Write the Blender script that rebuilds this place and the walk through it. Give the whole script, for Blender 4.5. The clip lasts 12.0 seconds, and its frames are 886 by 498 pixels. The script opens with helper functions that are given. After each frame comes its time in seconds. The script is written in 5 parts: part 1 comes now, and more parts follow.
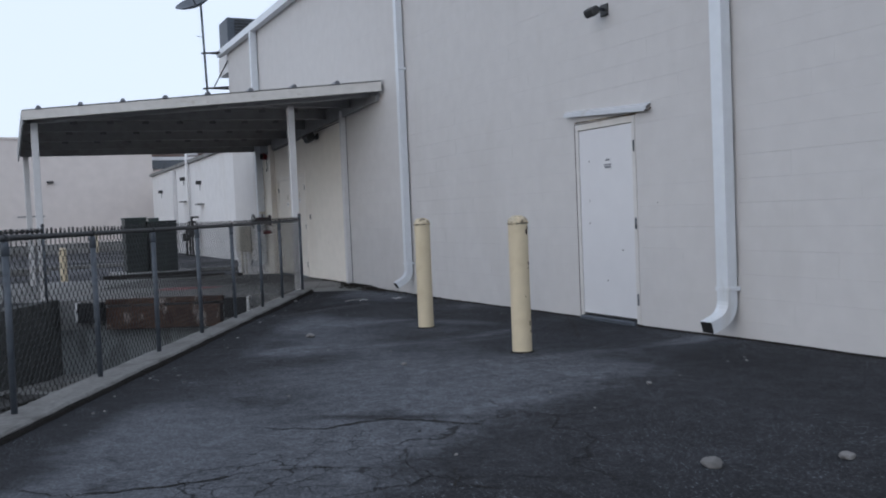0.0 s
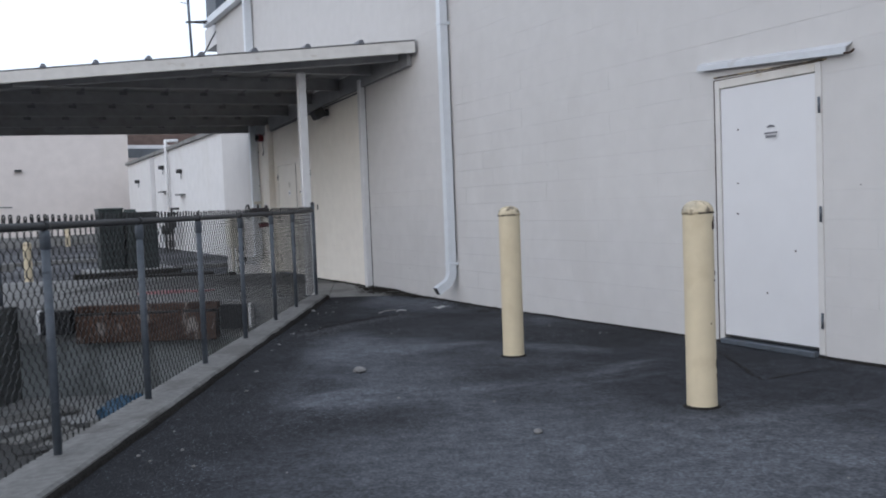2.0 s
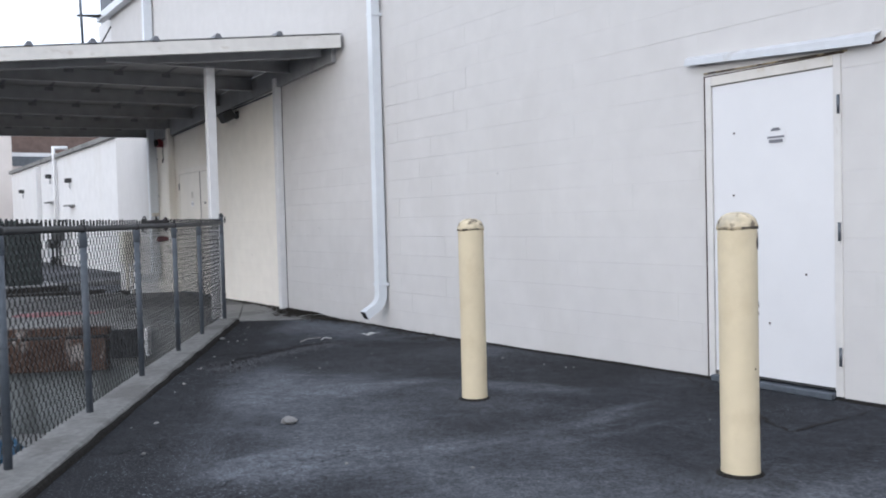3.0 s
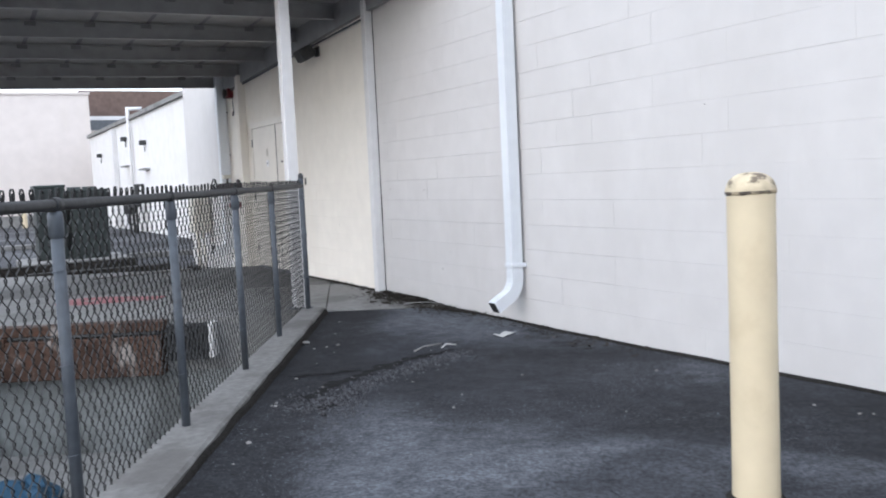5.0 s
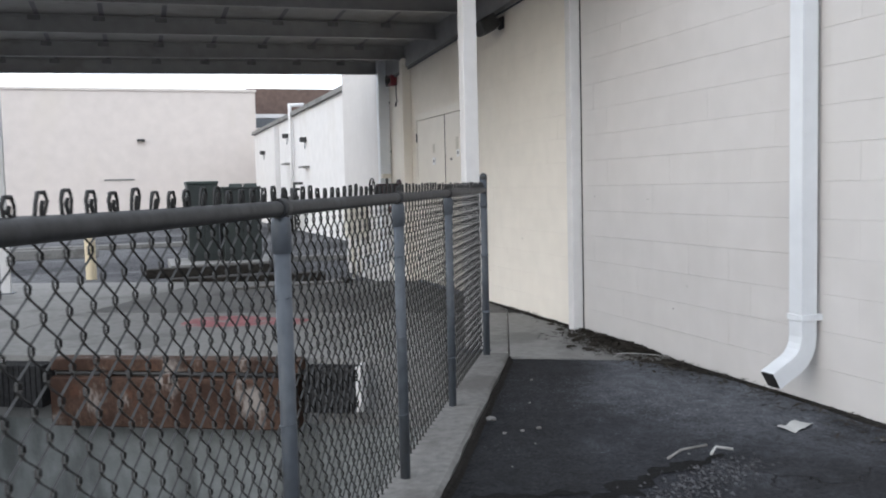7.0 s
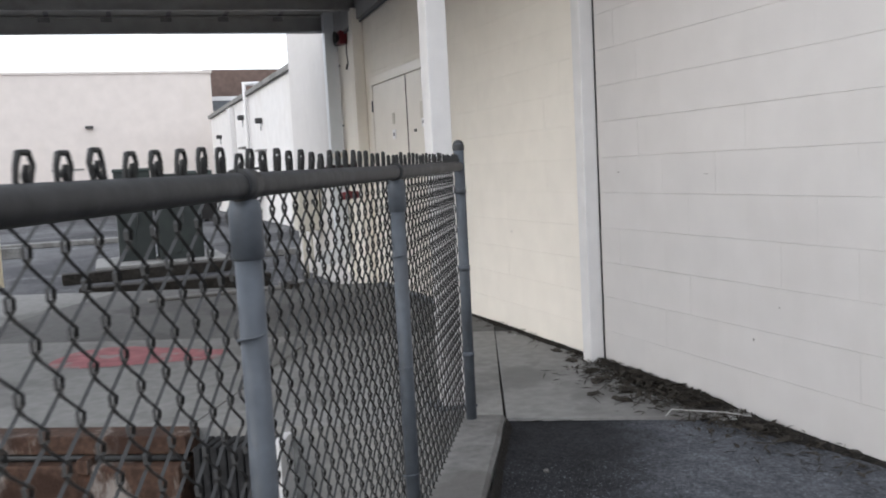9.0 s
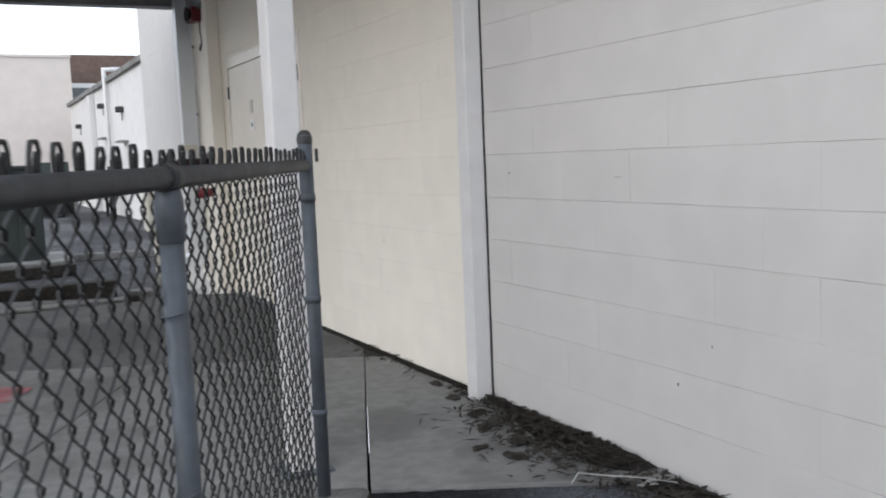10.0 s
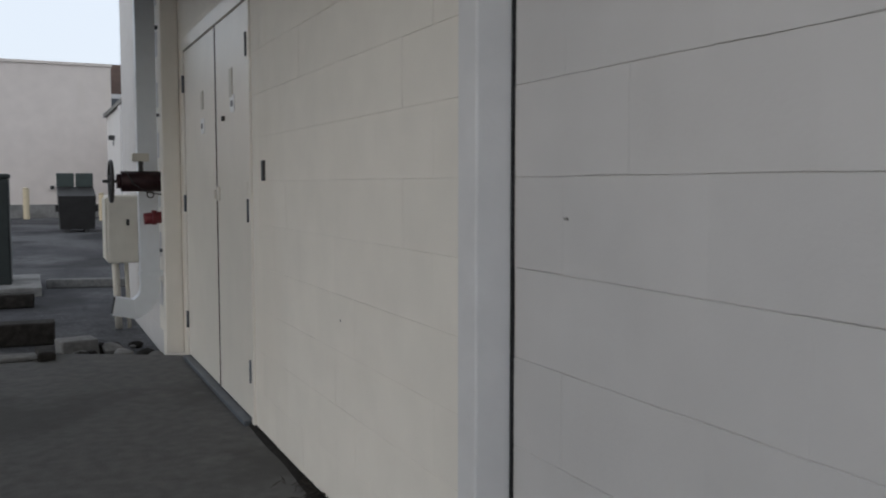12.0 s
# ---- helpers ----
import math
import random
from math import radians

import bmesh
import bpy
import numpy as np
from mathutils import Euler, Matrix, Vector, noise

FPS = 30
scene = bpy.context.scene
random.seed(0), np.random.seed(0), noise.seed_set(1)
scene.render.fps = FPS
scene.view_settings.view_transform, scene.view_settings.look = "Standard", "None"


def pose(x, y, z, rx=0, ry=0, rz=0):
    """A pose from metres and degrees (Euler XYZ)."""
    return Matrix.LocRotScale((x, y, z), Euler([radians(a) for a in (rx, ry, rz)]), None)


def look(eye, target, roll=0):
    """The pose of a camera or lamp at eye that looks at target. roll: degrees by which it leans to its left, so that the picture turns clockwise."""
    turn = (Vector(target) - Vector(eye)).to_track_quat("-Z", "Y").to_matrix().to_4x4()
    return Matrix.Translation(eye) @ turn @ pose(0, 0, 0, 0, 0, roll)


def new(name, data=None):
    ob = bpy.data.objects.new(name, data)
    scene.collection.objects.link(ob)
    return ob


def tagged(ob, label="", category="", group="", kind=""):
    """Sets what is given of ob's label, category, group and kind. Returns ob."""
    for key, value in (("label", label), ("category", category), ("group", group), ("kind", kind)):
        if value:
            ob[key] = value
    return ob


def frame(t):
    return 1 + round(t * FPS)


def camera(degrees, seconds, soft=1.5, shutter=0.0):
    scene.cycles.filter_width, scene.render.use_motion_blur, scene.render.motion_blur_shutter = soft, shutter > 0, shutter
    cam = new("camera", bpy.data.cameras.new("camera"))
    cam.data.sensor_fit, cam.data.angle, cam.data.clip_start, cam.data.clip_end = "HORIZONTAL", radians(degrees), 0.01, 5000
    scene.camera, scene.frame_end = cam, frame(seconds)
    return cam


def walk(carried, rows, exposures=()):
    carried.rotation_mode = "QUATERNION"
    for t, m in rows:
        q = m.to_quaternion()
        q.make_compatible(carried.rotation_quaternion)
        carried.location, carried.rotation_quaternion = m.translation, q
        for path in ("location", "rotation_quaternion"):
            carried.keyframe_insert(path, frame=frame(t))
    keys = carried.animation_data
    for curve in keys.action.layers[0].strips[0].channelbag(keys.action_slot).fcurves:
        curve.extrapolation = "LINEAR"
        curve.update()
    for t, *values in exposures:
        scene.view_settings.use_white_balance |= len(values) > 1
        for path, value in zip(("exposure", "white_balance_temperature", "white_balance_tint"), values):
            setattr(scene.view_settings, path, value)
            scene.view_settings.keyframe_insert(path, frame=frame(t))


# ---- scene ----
cam = camera(53.4, 12.0, soft=1.9, shutter=0.2)
PATH = [
    (0, (-5.668, 2.208, 1.241), (-4.777, 3.997, 1.158), -2.4),
    (0.5, (-5.584, 2.896, 1.244), (-4.704, 4.691, 1.186), -2.0),
    (1, (-5.539, 3.581, 1.243), (-4.614, 5.353, 1.165), -2.2),
    (1.5, (-5.413, 4.258, 1.233), (-4.532, 6.052, 1.167), -2.5),
    (2, (-5.341, 4.935, 1.22), (-4.405, 6.7, 1.12), -2.2),
    (2.5, (-5.161, 5.575, 1.215), (-4.147, 7.296, 1.123), -2.5),
    (2.7, (-5.105, 5.825, 1.191), (-4.032, 7.511, 1.117), -1.6),
    (4.3, (-4.446, 7.626, 1.252), (-3.203, 9.189, 1.143), -3.1),
    (4.5, (-4.291, 7.978, 1.221), (-3.147, 9.614, 1.093), -3.7),
    (5, (-4.11, 8.612, 1.22), (-3.141, 10.355, 1.06), -2.7),
    (5.5, (-3.947, 9.096, 1.229), (-3.035, 10.87, 1.082), -2.0),
    (6, (-3.771, 9.661, 1.248), (-2.923, 11.47, 1.154), -0.7),
    (6.5, (-3.685, 10.184, 1.234), (-2.917, 12.027, 1.118), -0.9),
    (7, (-3.516, 10.767, 1.239), (-2.862, 12.652, 1.098), -1.4),
    (7.2, (-3.436, 10.999, 1.203), (-2.771, 12.879, 1.046), -0.1),
    (8.8, (-2.81, 12.622, 1.218), (-2.075, 14.472, 1.028), -2.0),
    (9, (-2.718, 12.802, 1.211), (-2.012, 14.664, 1.026), -3.0),
    (9.5, (-2.468, 13.178, 1.228), (-1.696, 15.013, 1.044), -2.4),
    (10, (-2.25, 13.635, 1.222), (-1.304, 15.384, 1.012), -2.4),
    (10.5, (-1.914, 14.075, 1.175), (-0.926, 15.797, 0.937), -1.4),
    (11, (-1.607, 14.562, 1.173), (-0.599, 16.275, 0.952), 0.2),
    (11.5, (-1.268, 15.033, 1.162), (-0.286, 16.767, 0.982), -1.5),
    (12, (-0.997, 15.591, 1.201), (-0.145, 17.394, 1.055), 0.0),
]
EXPOSURES = [(0.0, -0.36, 5550, 10), (0.5, -0.4, 5550, 10), (1.0, -0.26, 5600, 10), (1.5, -0.2, 5640, 10), (2.0, 0.0, 5700, 10), (2.5, 0.38, 5750, 10), (4.5, 0.72, 5700, 10), (5.5, 1.02, 5850, 10), (6.0, 0.7, 5880, 9), (6.5, 0.88, 5900, 9), (7.0, 0.62, 6000, 9),
             (9.0, 0.64, 6100, 10), (9.5, 0.66, 6050, 9), (10.5, 0.39, 5950, 9), (11.0, 0.42, 5950, 9), (11.5, -0.13, 5950, 8), (12.0, -0.42, 5950, 8)]
walk(cam, [(t, look(eye, target, roll)) for t, eye, target, roll in PATH], EXPOSURES)

# ---- light: late overcast sky, low weak sun behind the haze ----
world = bpy.data.worlds.new("sky")
scene.world = world
world.use_nodes = True
wn, wl = world.node_tree.nodes, world.node_tree.links
sky = wn.new("ShaderNodeTexSky")
sky.sky_type = 'NISHITA'
sky.sun_disc = False
SUN_ELEVATION, SUN_AZIMUTH = radians(14), radians(-112)
sky.sun_elevation = SUN_ELEVATION
sky.sun_rotation = SUN_AZIMUTH
sky.air_density, sky.dust_density, sky.ozone_density = 1.0, 2.0, 3.0
cloud = wn.new("ShaderNodeMix")
cloud.data_type = 'RGBA'
cloud.inputs["Factor"].default_value = 0.8
cloud.inputs["B"].default_value = (9.0, 9.05, 9.2, 1)
wl.new(sky.outputs[0], cloud.inputs["A"])
wl.new(cloud.outputs["Result"], wn["Background"].inputs[0])
wn["Background"].inputs[1].default_value = 0.15
sun_data = bpy.data.lights.new("sun", 'SUN')
sun_data.energy, sun_data.angle, sun_data.color = 0.5, radians(50), (1.0, 0.84, 0.66)
sun = new("sun", sun_data)
sun_way = Vector((math.sin(SUN_AZIMUTH) * math.cos(SUN_ELEVATION), math.cos(SUN_AZIMUTH) * math.cos(SUN_ELEVATION), math.sin(SUN_ELEVATION)))
sun.matrix_world = look((0, 0, 0), -sun_way)


# ---- materials ----
def material(name, base, rough=0.6, metal=0.0, spots=(), grain=30.0, grain_mix=0.15, bump=0.1, bump_scale=60.0, per_object=0.0):
    """A painted or plain surface: fine grain, larger stains (colour, scale, threshold, strength) and a bump."""
    m = bpy.data.materials.new(name)
    m.use_nodes = True
    n, l = m.node_tree.nodes, m.node_tree.links
    b = n["Principled BSDF"]
    co = n.new("ShaderNodeTexCoord").outputs["Object"]
    geo = n.new("ShaderNodeNewGeometry").outputs["Position"]
    t = n.new("ShaderNodeTexNoise")
    t.inputs["Scale"].default_value, t.inputs["Detail"].default_value = grain, 6
    l.new(geo, t.inputs["Vector"])
    mix = n.new("ShaderNodeMix")
    mix.data_type, mix.blend_type = 'RGBA', 'MULTIPLY'
    mix.inputs["Factor"].default_value = 1.0
    mix.inputs["A"].default_value = (*base, 1)
    ramp = n.new("ShaderNodeMapRange")
    ramp.inputs["From Min"].default_value, ramp.inputs["From Max"].default_value = 0.3, 0.7
    ramp.inputs["To Min"].default_value, ramp.inputs["To Max"].default_value = 1 - grain_mix, 1 + grain_mix
    l.new(t.outputs["Fac"], ramp.inputs["Value"])
    l.new(ramp.outputs[0], mix.inputs["B"])
    col = mix.outputs["Result"]
    for colour, scale, threshold, strength, stretch in spots:
        mp = n.new("ShaderNodeMapping")
        mp.inputs["Scale"].default_value = stretch
        l.new(geo, mp.inputs["Vector"])
        s = n.new("ShaderNodeTexNoise")
        s.inputs["Scale"].default_value, s.inputs["Detail"].default_value, s.inputs["Roughness"].default_value = scale, 8, 0.6
        l.new(mp.outputs[0], s.inputs["Vector"])
        r = n.new("ShaderNodeMapRange")
        r.interpolation_type = 'SMOOTHSTEP'
        r.inputs["From Min"].default_value, r.inputs["From Max"].default_value = threshold, threshold + 0.12
        r.inputs["To Max"].default_value = strength
        l.new(s.outputs["Fac"], r.inputs["Value"])
        x = n.new("ShaderNodeMix")
        x.data_type = 'RGBA'
        l.new(r.outputs[0], x.inputs["Factor"])
        l.new(col, x.inputs["A"])
        x.inputs["B"].default_value = (*colour, 1)
        col = x.outputs["Result"]
    if per_object:
        info = n.new("ShaderNodeObjectInfo")
        r = n.new("ShaderNodeMapRange")
        r.inputs["To Min"].default_value, r.inputs["To Max"].default_value = 1 - per_object, 1 + per_object
        l.new(info.outputs["Random"], r.inputs["Value"])
        x = n.new("ShaderNodeMix")
        x.data_type, x.blend_type = 'RGBA', 'MULTIPLY'
        x.inputs["Factor"].default_value = 1.0
        l.new(col, x.inputs["A"])
        l.new(r.outputs[0], x.inputs["B"])
        col = x.outputs["Result"]
    l.new(col, b.inputs["Base Color"])
    b.inputs["Roughness"].default_value, b.inputs["Metallic"].default_value = rough, metal
    b.inputs["Specular IOR Level"].default_value = 0.2 if rough > 0.7 else 0.4
    if bump:
        t2 = n.new("ShaderNodeTexNoise")
        t2.inputs["Scale"].default_value, t2.inputs["Detail"].default_value = bump_scale, 8
        l.new(geo, t2.inputs["Vector"])
        bp = n.new("ShaderNodeBump")
        bp.inputs["Strength"].default_value, bp.inputs["Distance"].default_value = bump, 0.01
        l.new(t2.outputs["Fac"], bp.inputs["Height"])
        l.new(bp.outputs[0], b.inputs["Normal"])
    return m


ONE = (1, 1, 1)
BLOCK = material("painted_block", (0.56, 0.543, 0.53), 0.62, grain=5, grain_mix=0.03, bump=0.10, bump_scale=90,
                 spots=[((0.51, 0.492, 0.475), 0.8, 0.52, 0.5, (1, 1, 0.5)), ((0.38, 0.355, 0.33), 5, 0.70, 0.35, (1, 1, 0.25))], per_object=0.012)
# cream paint, made paler to carry the warm glow under the canopy
BLOCK_CREAM = material("cream_painted_block", (0.80, 0.757, 0.685), 0.6, grain=5, grain_mix=0.03, bump=0.10, bump_scale=90,
                 spots=[((0.74, 0.69, 0.61), 0.8, 0.52, 0.5, (1, 1, 0.5)), ((0.45, 0.40, 0.33), 5, 0.68, 0.4, (1, 1, 0.25))], per_object=0.012)
MORTAR = material("painted_mortar", (0.55, 0.533, 0.52), 0.7, grain=12, grain_mix=0.06)
PLASTER = material("painted_wall", (0.70, 0.69, 0.685), 0.7, grain=3, grain_mix=0.04, bump=0.15,
                   spots=[((0.62, 0.60, 0.57), 0.5, 0.55, 0.5, (1, 1, 0.4))])
CREAM = material("cream_wall", (0.66, 0.6, 0.56), 0.75, grain=2, grain_mix=0.04, bump=0.15,
                 spots=[((0.66, 0.60, 0.54), 0.3, 0.55, 0.5, (1, 1, 0.3))])
BROWN = material("brown_wall", (0.14, 0.10, 0.085), 0.8, grain=4)
SLATE = material("slate_band", (0.13, 0.14, 0.15), 0.7, grain=4)
DOOR_PAINT = material("door_paint", (0.66, 0.655, 0.665), 0.42, grain=4, grain_mix=0.02, bump=0.05, bump_scale=20,
                      spots=[((0.45, 0.38, 0.3), 18, 0.76, 0.7, ONE)])
DOOR_CREAM = material("door_cream_paint", (0.78, 0.74, 0.67), 0.32, grain=4, grain_mix=0.03, bump=0.06, bump_scale=18,
                      spots=[((0.55, 0.46, 0.36), 6, 0.66, 0.4, (1, 1, 0.3))])
FRAME_RUST = material("frame_paint", (0.60, 0.58, 0.56), 0.5, grain=6, grain_mix=0.05,
                      spots=[((0.24, 0.15, 0.09), 9, 0.60, 0.8, (1, 1, 0.35))])
HOOD_PAINT = material("hood_paint", (0.50, 0.51, 0.53), 0.5, grain=10, grain_mix=0.05, bump=0.05, bump_scale=15,
                      spots=[((0.36, 0.34, 0.31), 5, 0.58, 0.5, (1, 1, 0.4))])
HEAD_RUST = material("rust_streaked_head", (0.60, 0.57, 0.53), 0.55, grain=6, grain_mix=0.06,
                     spots=[((0.42, 0.33, 0.20), 5, 0.55, 0.55, (1, 1, 0.6)), ((0.16, 0.09, 0.05), 16, 0.63, 0.8, ONE)])
WHITE_METAL = material("white_metal", (0.68, 0.705, 0.735), 0.35, 0.1, grain=10, grain_mix=0.03, bump=0.05, bump_scale=15,
                       spots=[((0.5, 0.48, 0.44), 4, 0.64, 0.4, (1, 1, 0.2))])
POST_PAINT = material("post_paint", (0.66, 0.65, 0.645), 0.5, grain=10, grain_mix=0.04,
                      spots=[((0.45, 0.36, 0.28), 7, 0.68, 0.5, (1, 1, 0.3))])
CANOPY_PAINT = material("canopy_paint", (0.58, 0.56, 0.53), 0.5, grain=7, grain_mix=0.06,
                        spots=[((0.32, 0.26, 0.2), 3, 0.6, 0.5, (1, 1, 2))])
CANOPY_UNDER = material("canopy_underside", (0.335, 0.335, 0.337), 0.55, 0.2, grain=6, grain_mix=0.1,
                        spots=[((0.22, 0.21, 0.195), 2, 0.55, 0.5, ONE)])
# dark tone of the shade in the hollows of the roof ribs
RIB_SHADE = material("rib_hollow_shade", (0.20, 0.20, 0.205), 0.6, 0.2, grain=12, grain_mix=0.25)
CANOPY_TOP = material("canopy_sheet", (0.16, 0.165, 0.18), 0.5, 0.4, grain=8, grain_mix=0.1)
GALV = material("galvanised_steel", (0.094, 0.107, 0.126), 0.5, 0.25, grain=25, grain_mix=0.15, bump=0.12, bump_scale=40,
                spots=[((0.075, 0.08, 0.09), 6, 0.52, 0.7, (1, 1, 0.5))])
RAIL = material("dark_weathered_steel", (0.040, 0.041, 0.043), 0.55, 0.15, grain=25, grain_mix=0.25, bump=0.12, bump_scale=40,
                spots=[((0.085, 0.09, 0.098), 5, 0.56, 0.7, ONE)])
WIRE = material("weathered_wire", (0.016, 0.0165, 0.017), 0.6, 0.0, grain=40, grain_mix=0.25, bump=0)
YELLOW = material("pale_yellow_paint", (0.62, 0.53, 0.365), 0.5, grain=8, grain_mix=0.05, bump=0.12, bump_scale=25,
                  spots=[((0.53, 0.44, 0.29), 3, 0.55, 0.5, ONE), ((0.16, 0.12, 0.09), 14, 0.70, 0.8, (1, 1, 0.6))])
BOLLARD_CAP = material("chipped_cap_paint", (0.56, 0.48, 0.34), 0.75, grain=20, grain_mix=0.2, bump=0.4, bump_scale=40,
                       spots=[((0.33, 0.30, 0.25), 7, 0.5, 0.6, ONE), ((0.10, 0.08, 0.065), 15, 0.54, 0.85, ONE)])
SCUFF = material("scuffed_paint", (0.22, 0.21, 0.20), 0.8, grain=30, grain_mix=0.3)
SEAM = material("cap_seam_rust", (0.40, 0.33, 0.22), 0.7, grain=20, grain_mix=0.2, spots=[((0.05, 0.04, 0.032), 9, 0.43, 0.95, ONE)])
CHIP = material("bare_rust_chip", (0.05, 0.03, 0.022), 0.85, grain=60, grain_mix=0.3)
CONCRETE = material("concrete", (0.228, 0.225, 0.218), 0.85, grain=14, grain_mix=0.14, bump=0.3, bump_scale=70,
                    spots=[((0.145, 0.142, 0.136), 1.3, 0.5, 0.7, ONE), ((0.27, 0.265, 0.255), 3.0, 0.6, 0.5, ONE)])
DARK_GREY = material("dark_grey_concrete", (0.034, 0.033, 0.031), 0.75, grain=14, grain_mix=0.18, bump=0.3, bump_scale=70,
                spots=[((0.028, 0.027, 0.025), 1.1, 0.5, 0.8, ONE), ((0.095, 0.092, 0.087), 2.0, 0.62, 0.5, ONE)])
MID_GREY = material("mid_grey_concrete", (0.13, 0.128, 0.124), 0.85, grain=14, grain_mix=0.16, bump=0.3, bump_scale=70,
                spots=[((0.085, 0.083, 0.08), 0.9, 0.48, 0.8, ONE), ((0.19, 0.187, 0.18), 2.4, 0.6, 0.5, ONE)])
CURB = material("curb_concrete", (0.178, 0.176, 0.17), 0.85, grain=22, grain_mix=0.2, bump=0.5, bump_scale=60,
                spots=[((0.11, 0.105, 0.10), 2.2, 0.50, 0.7, ONE)])
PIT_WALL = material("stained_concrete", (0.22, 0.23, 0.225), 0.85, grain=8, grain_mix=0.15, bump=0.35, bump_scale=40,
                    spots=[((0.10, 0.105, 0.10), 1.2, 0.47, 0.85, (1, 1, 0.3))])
# darker concrete for the pit's left side wall
PIT_DARK = material("dark_pit_concrete", (0.075, 0.078, 0.076), 0.88, grain=8, grain_mix=0.2, bump=0.35, bump_scale=40,
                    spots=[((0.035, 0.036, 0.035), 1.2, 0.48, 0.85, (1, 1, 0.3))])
RUST = material("rusted_steel", (0.072, 0.043, 0.031), 0.8, 0.2, grain=30, grain_mix=0.35, bump=0.5, bump_scale=50,
                spots=[((0.33, 0.30, 0.275), 5.5, 0.55, 0.8, (1, 1, 0.5)), ((0.04, 0.022, 0.016), 3.2, 0.52, 0.85, (1, 1, 0.8)), ((0.115, 0.055, 0.034), 6, 0.58, 0.6, ONE)])
RUBBER = material("black_rubber", (0.022, 0.022, 0.023), 0.75, grain=30, grain_mix=0.3, bump=0.4)
DARK = material("dark_steel", (0.055, 0.055, 0.055), 0.55, 0.4, grain=20, grain_mix=0.2)
GREEN = material("green_cabinet_paint", (0.026, 0.032, 0.031), 0.5, grain=5, grain_mix=0.15,
                 spots=[((0.035, 0.045, 0.04), 3, 0.55, 0.6, (1, 1, 0.4))])
GREEN_LIGHT = material("green_cabinet_top", (0.042, 0.056, 0.052), 0.5, grain=5, grain_mix=0.1)
DUMPSTER = material("dumpster_paint", (0.018, 0.017, 0.017), 0.55, grain=5, grain_mix=0.2)
RED = material("red_paint", (0.15, 0.02, 0.026), 0.45, grain=20, grain_mix=0.15)
VALVE = material("dark_red_valve", (0.032, 0.013, 0.015), 0.5, 0.3, grain=25, grain_mix=0.3)
BEIGE_BOX = material("beige_box", (0.60, 0.57, 0.50), 0.5, grain=8, grain_mix=0.05)
BLUE = material("blue_tarp", (0.018, 0.058, 0.105), 0.5, grain=12, grain_mix=0.2, bump=0.4, bump_scale=15)
LEAF = material("dry_litter", (0.042, 0.037, 0.031), 0.9, grain=40, grain_mix=0.5, per_object=0.3)
SOIL = material("dark_dirt", (0.017, 0.0155, 0.014), 0.95, grain=50, grain_mix=0.5, bump=0.8, bump_scale=90)
PAPER = material("paper", (0.42, 0.42, 0.41), 0.8, grain=10, grain_mix=0.1)
STONE = material("stone", (0.19, 0.185, 0.18), 0.85, grain=20, grain_mix=0.2, bump=0.4, per_object=0.25)
BOARD = material("weathered_board", (0.11, 0.107, 0.10), 0.85, grain=20, grain_mix=0.3, bump=0.4, per_object=0.25)
GLASS_DARK = material("lamp_glass", (0.1, 0.1, 0.1), 0.12, grain=3)
STICKER = material("white_sticker", (0.85, 0.85, 0.85), 0.4, grain=5, grain_mix=0.02)
GREY_INK = material("grey_print", (0.18, 0.18, 0.2), 0.5, grain=5, grain_mix=0.05)
TIMBER = material("old_timber", (0.03, 0.027, 0.024), 0.9, grain=18, grain_mix=0.4, bump=0.5)


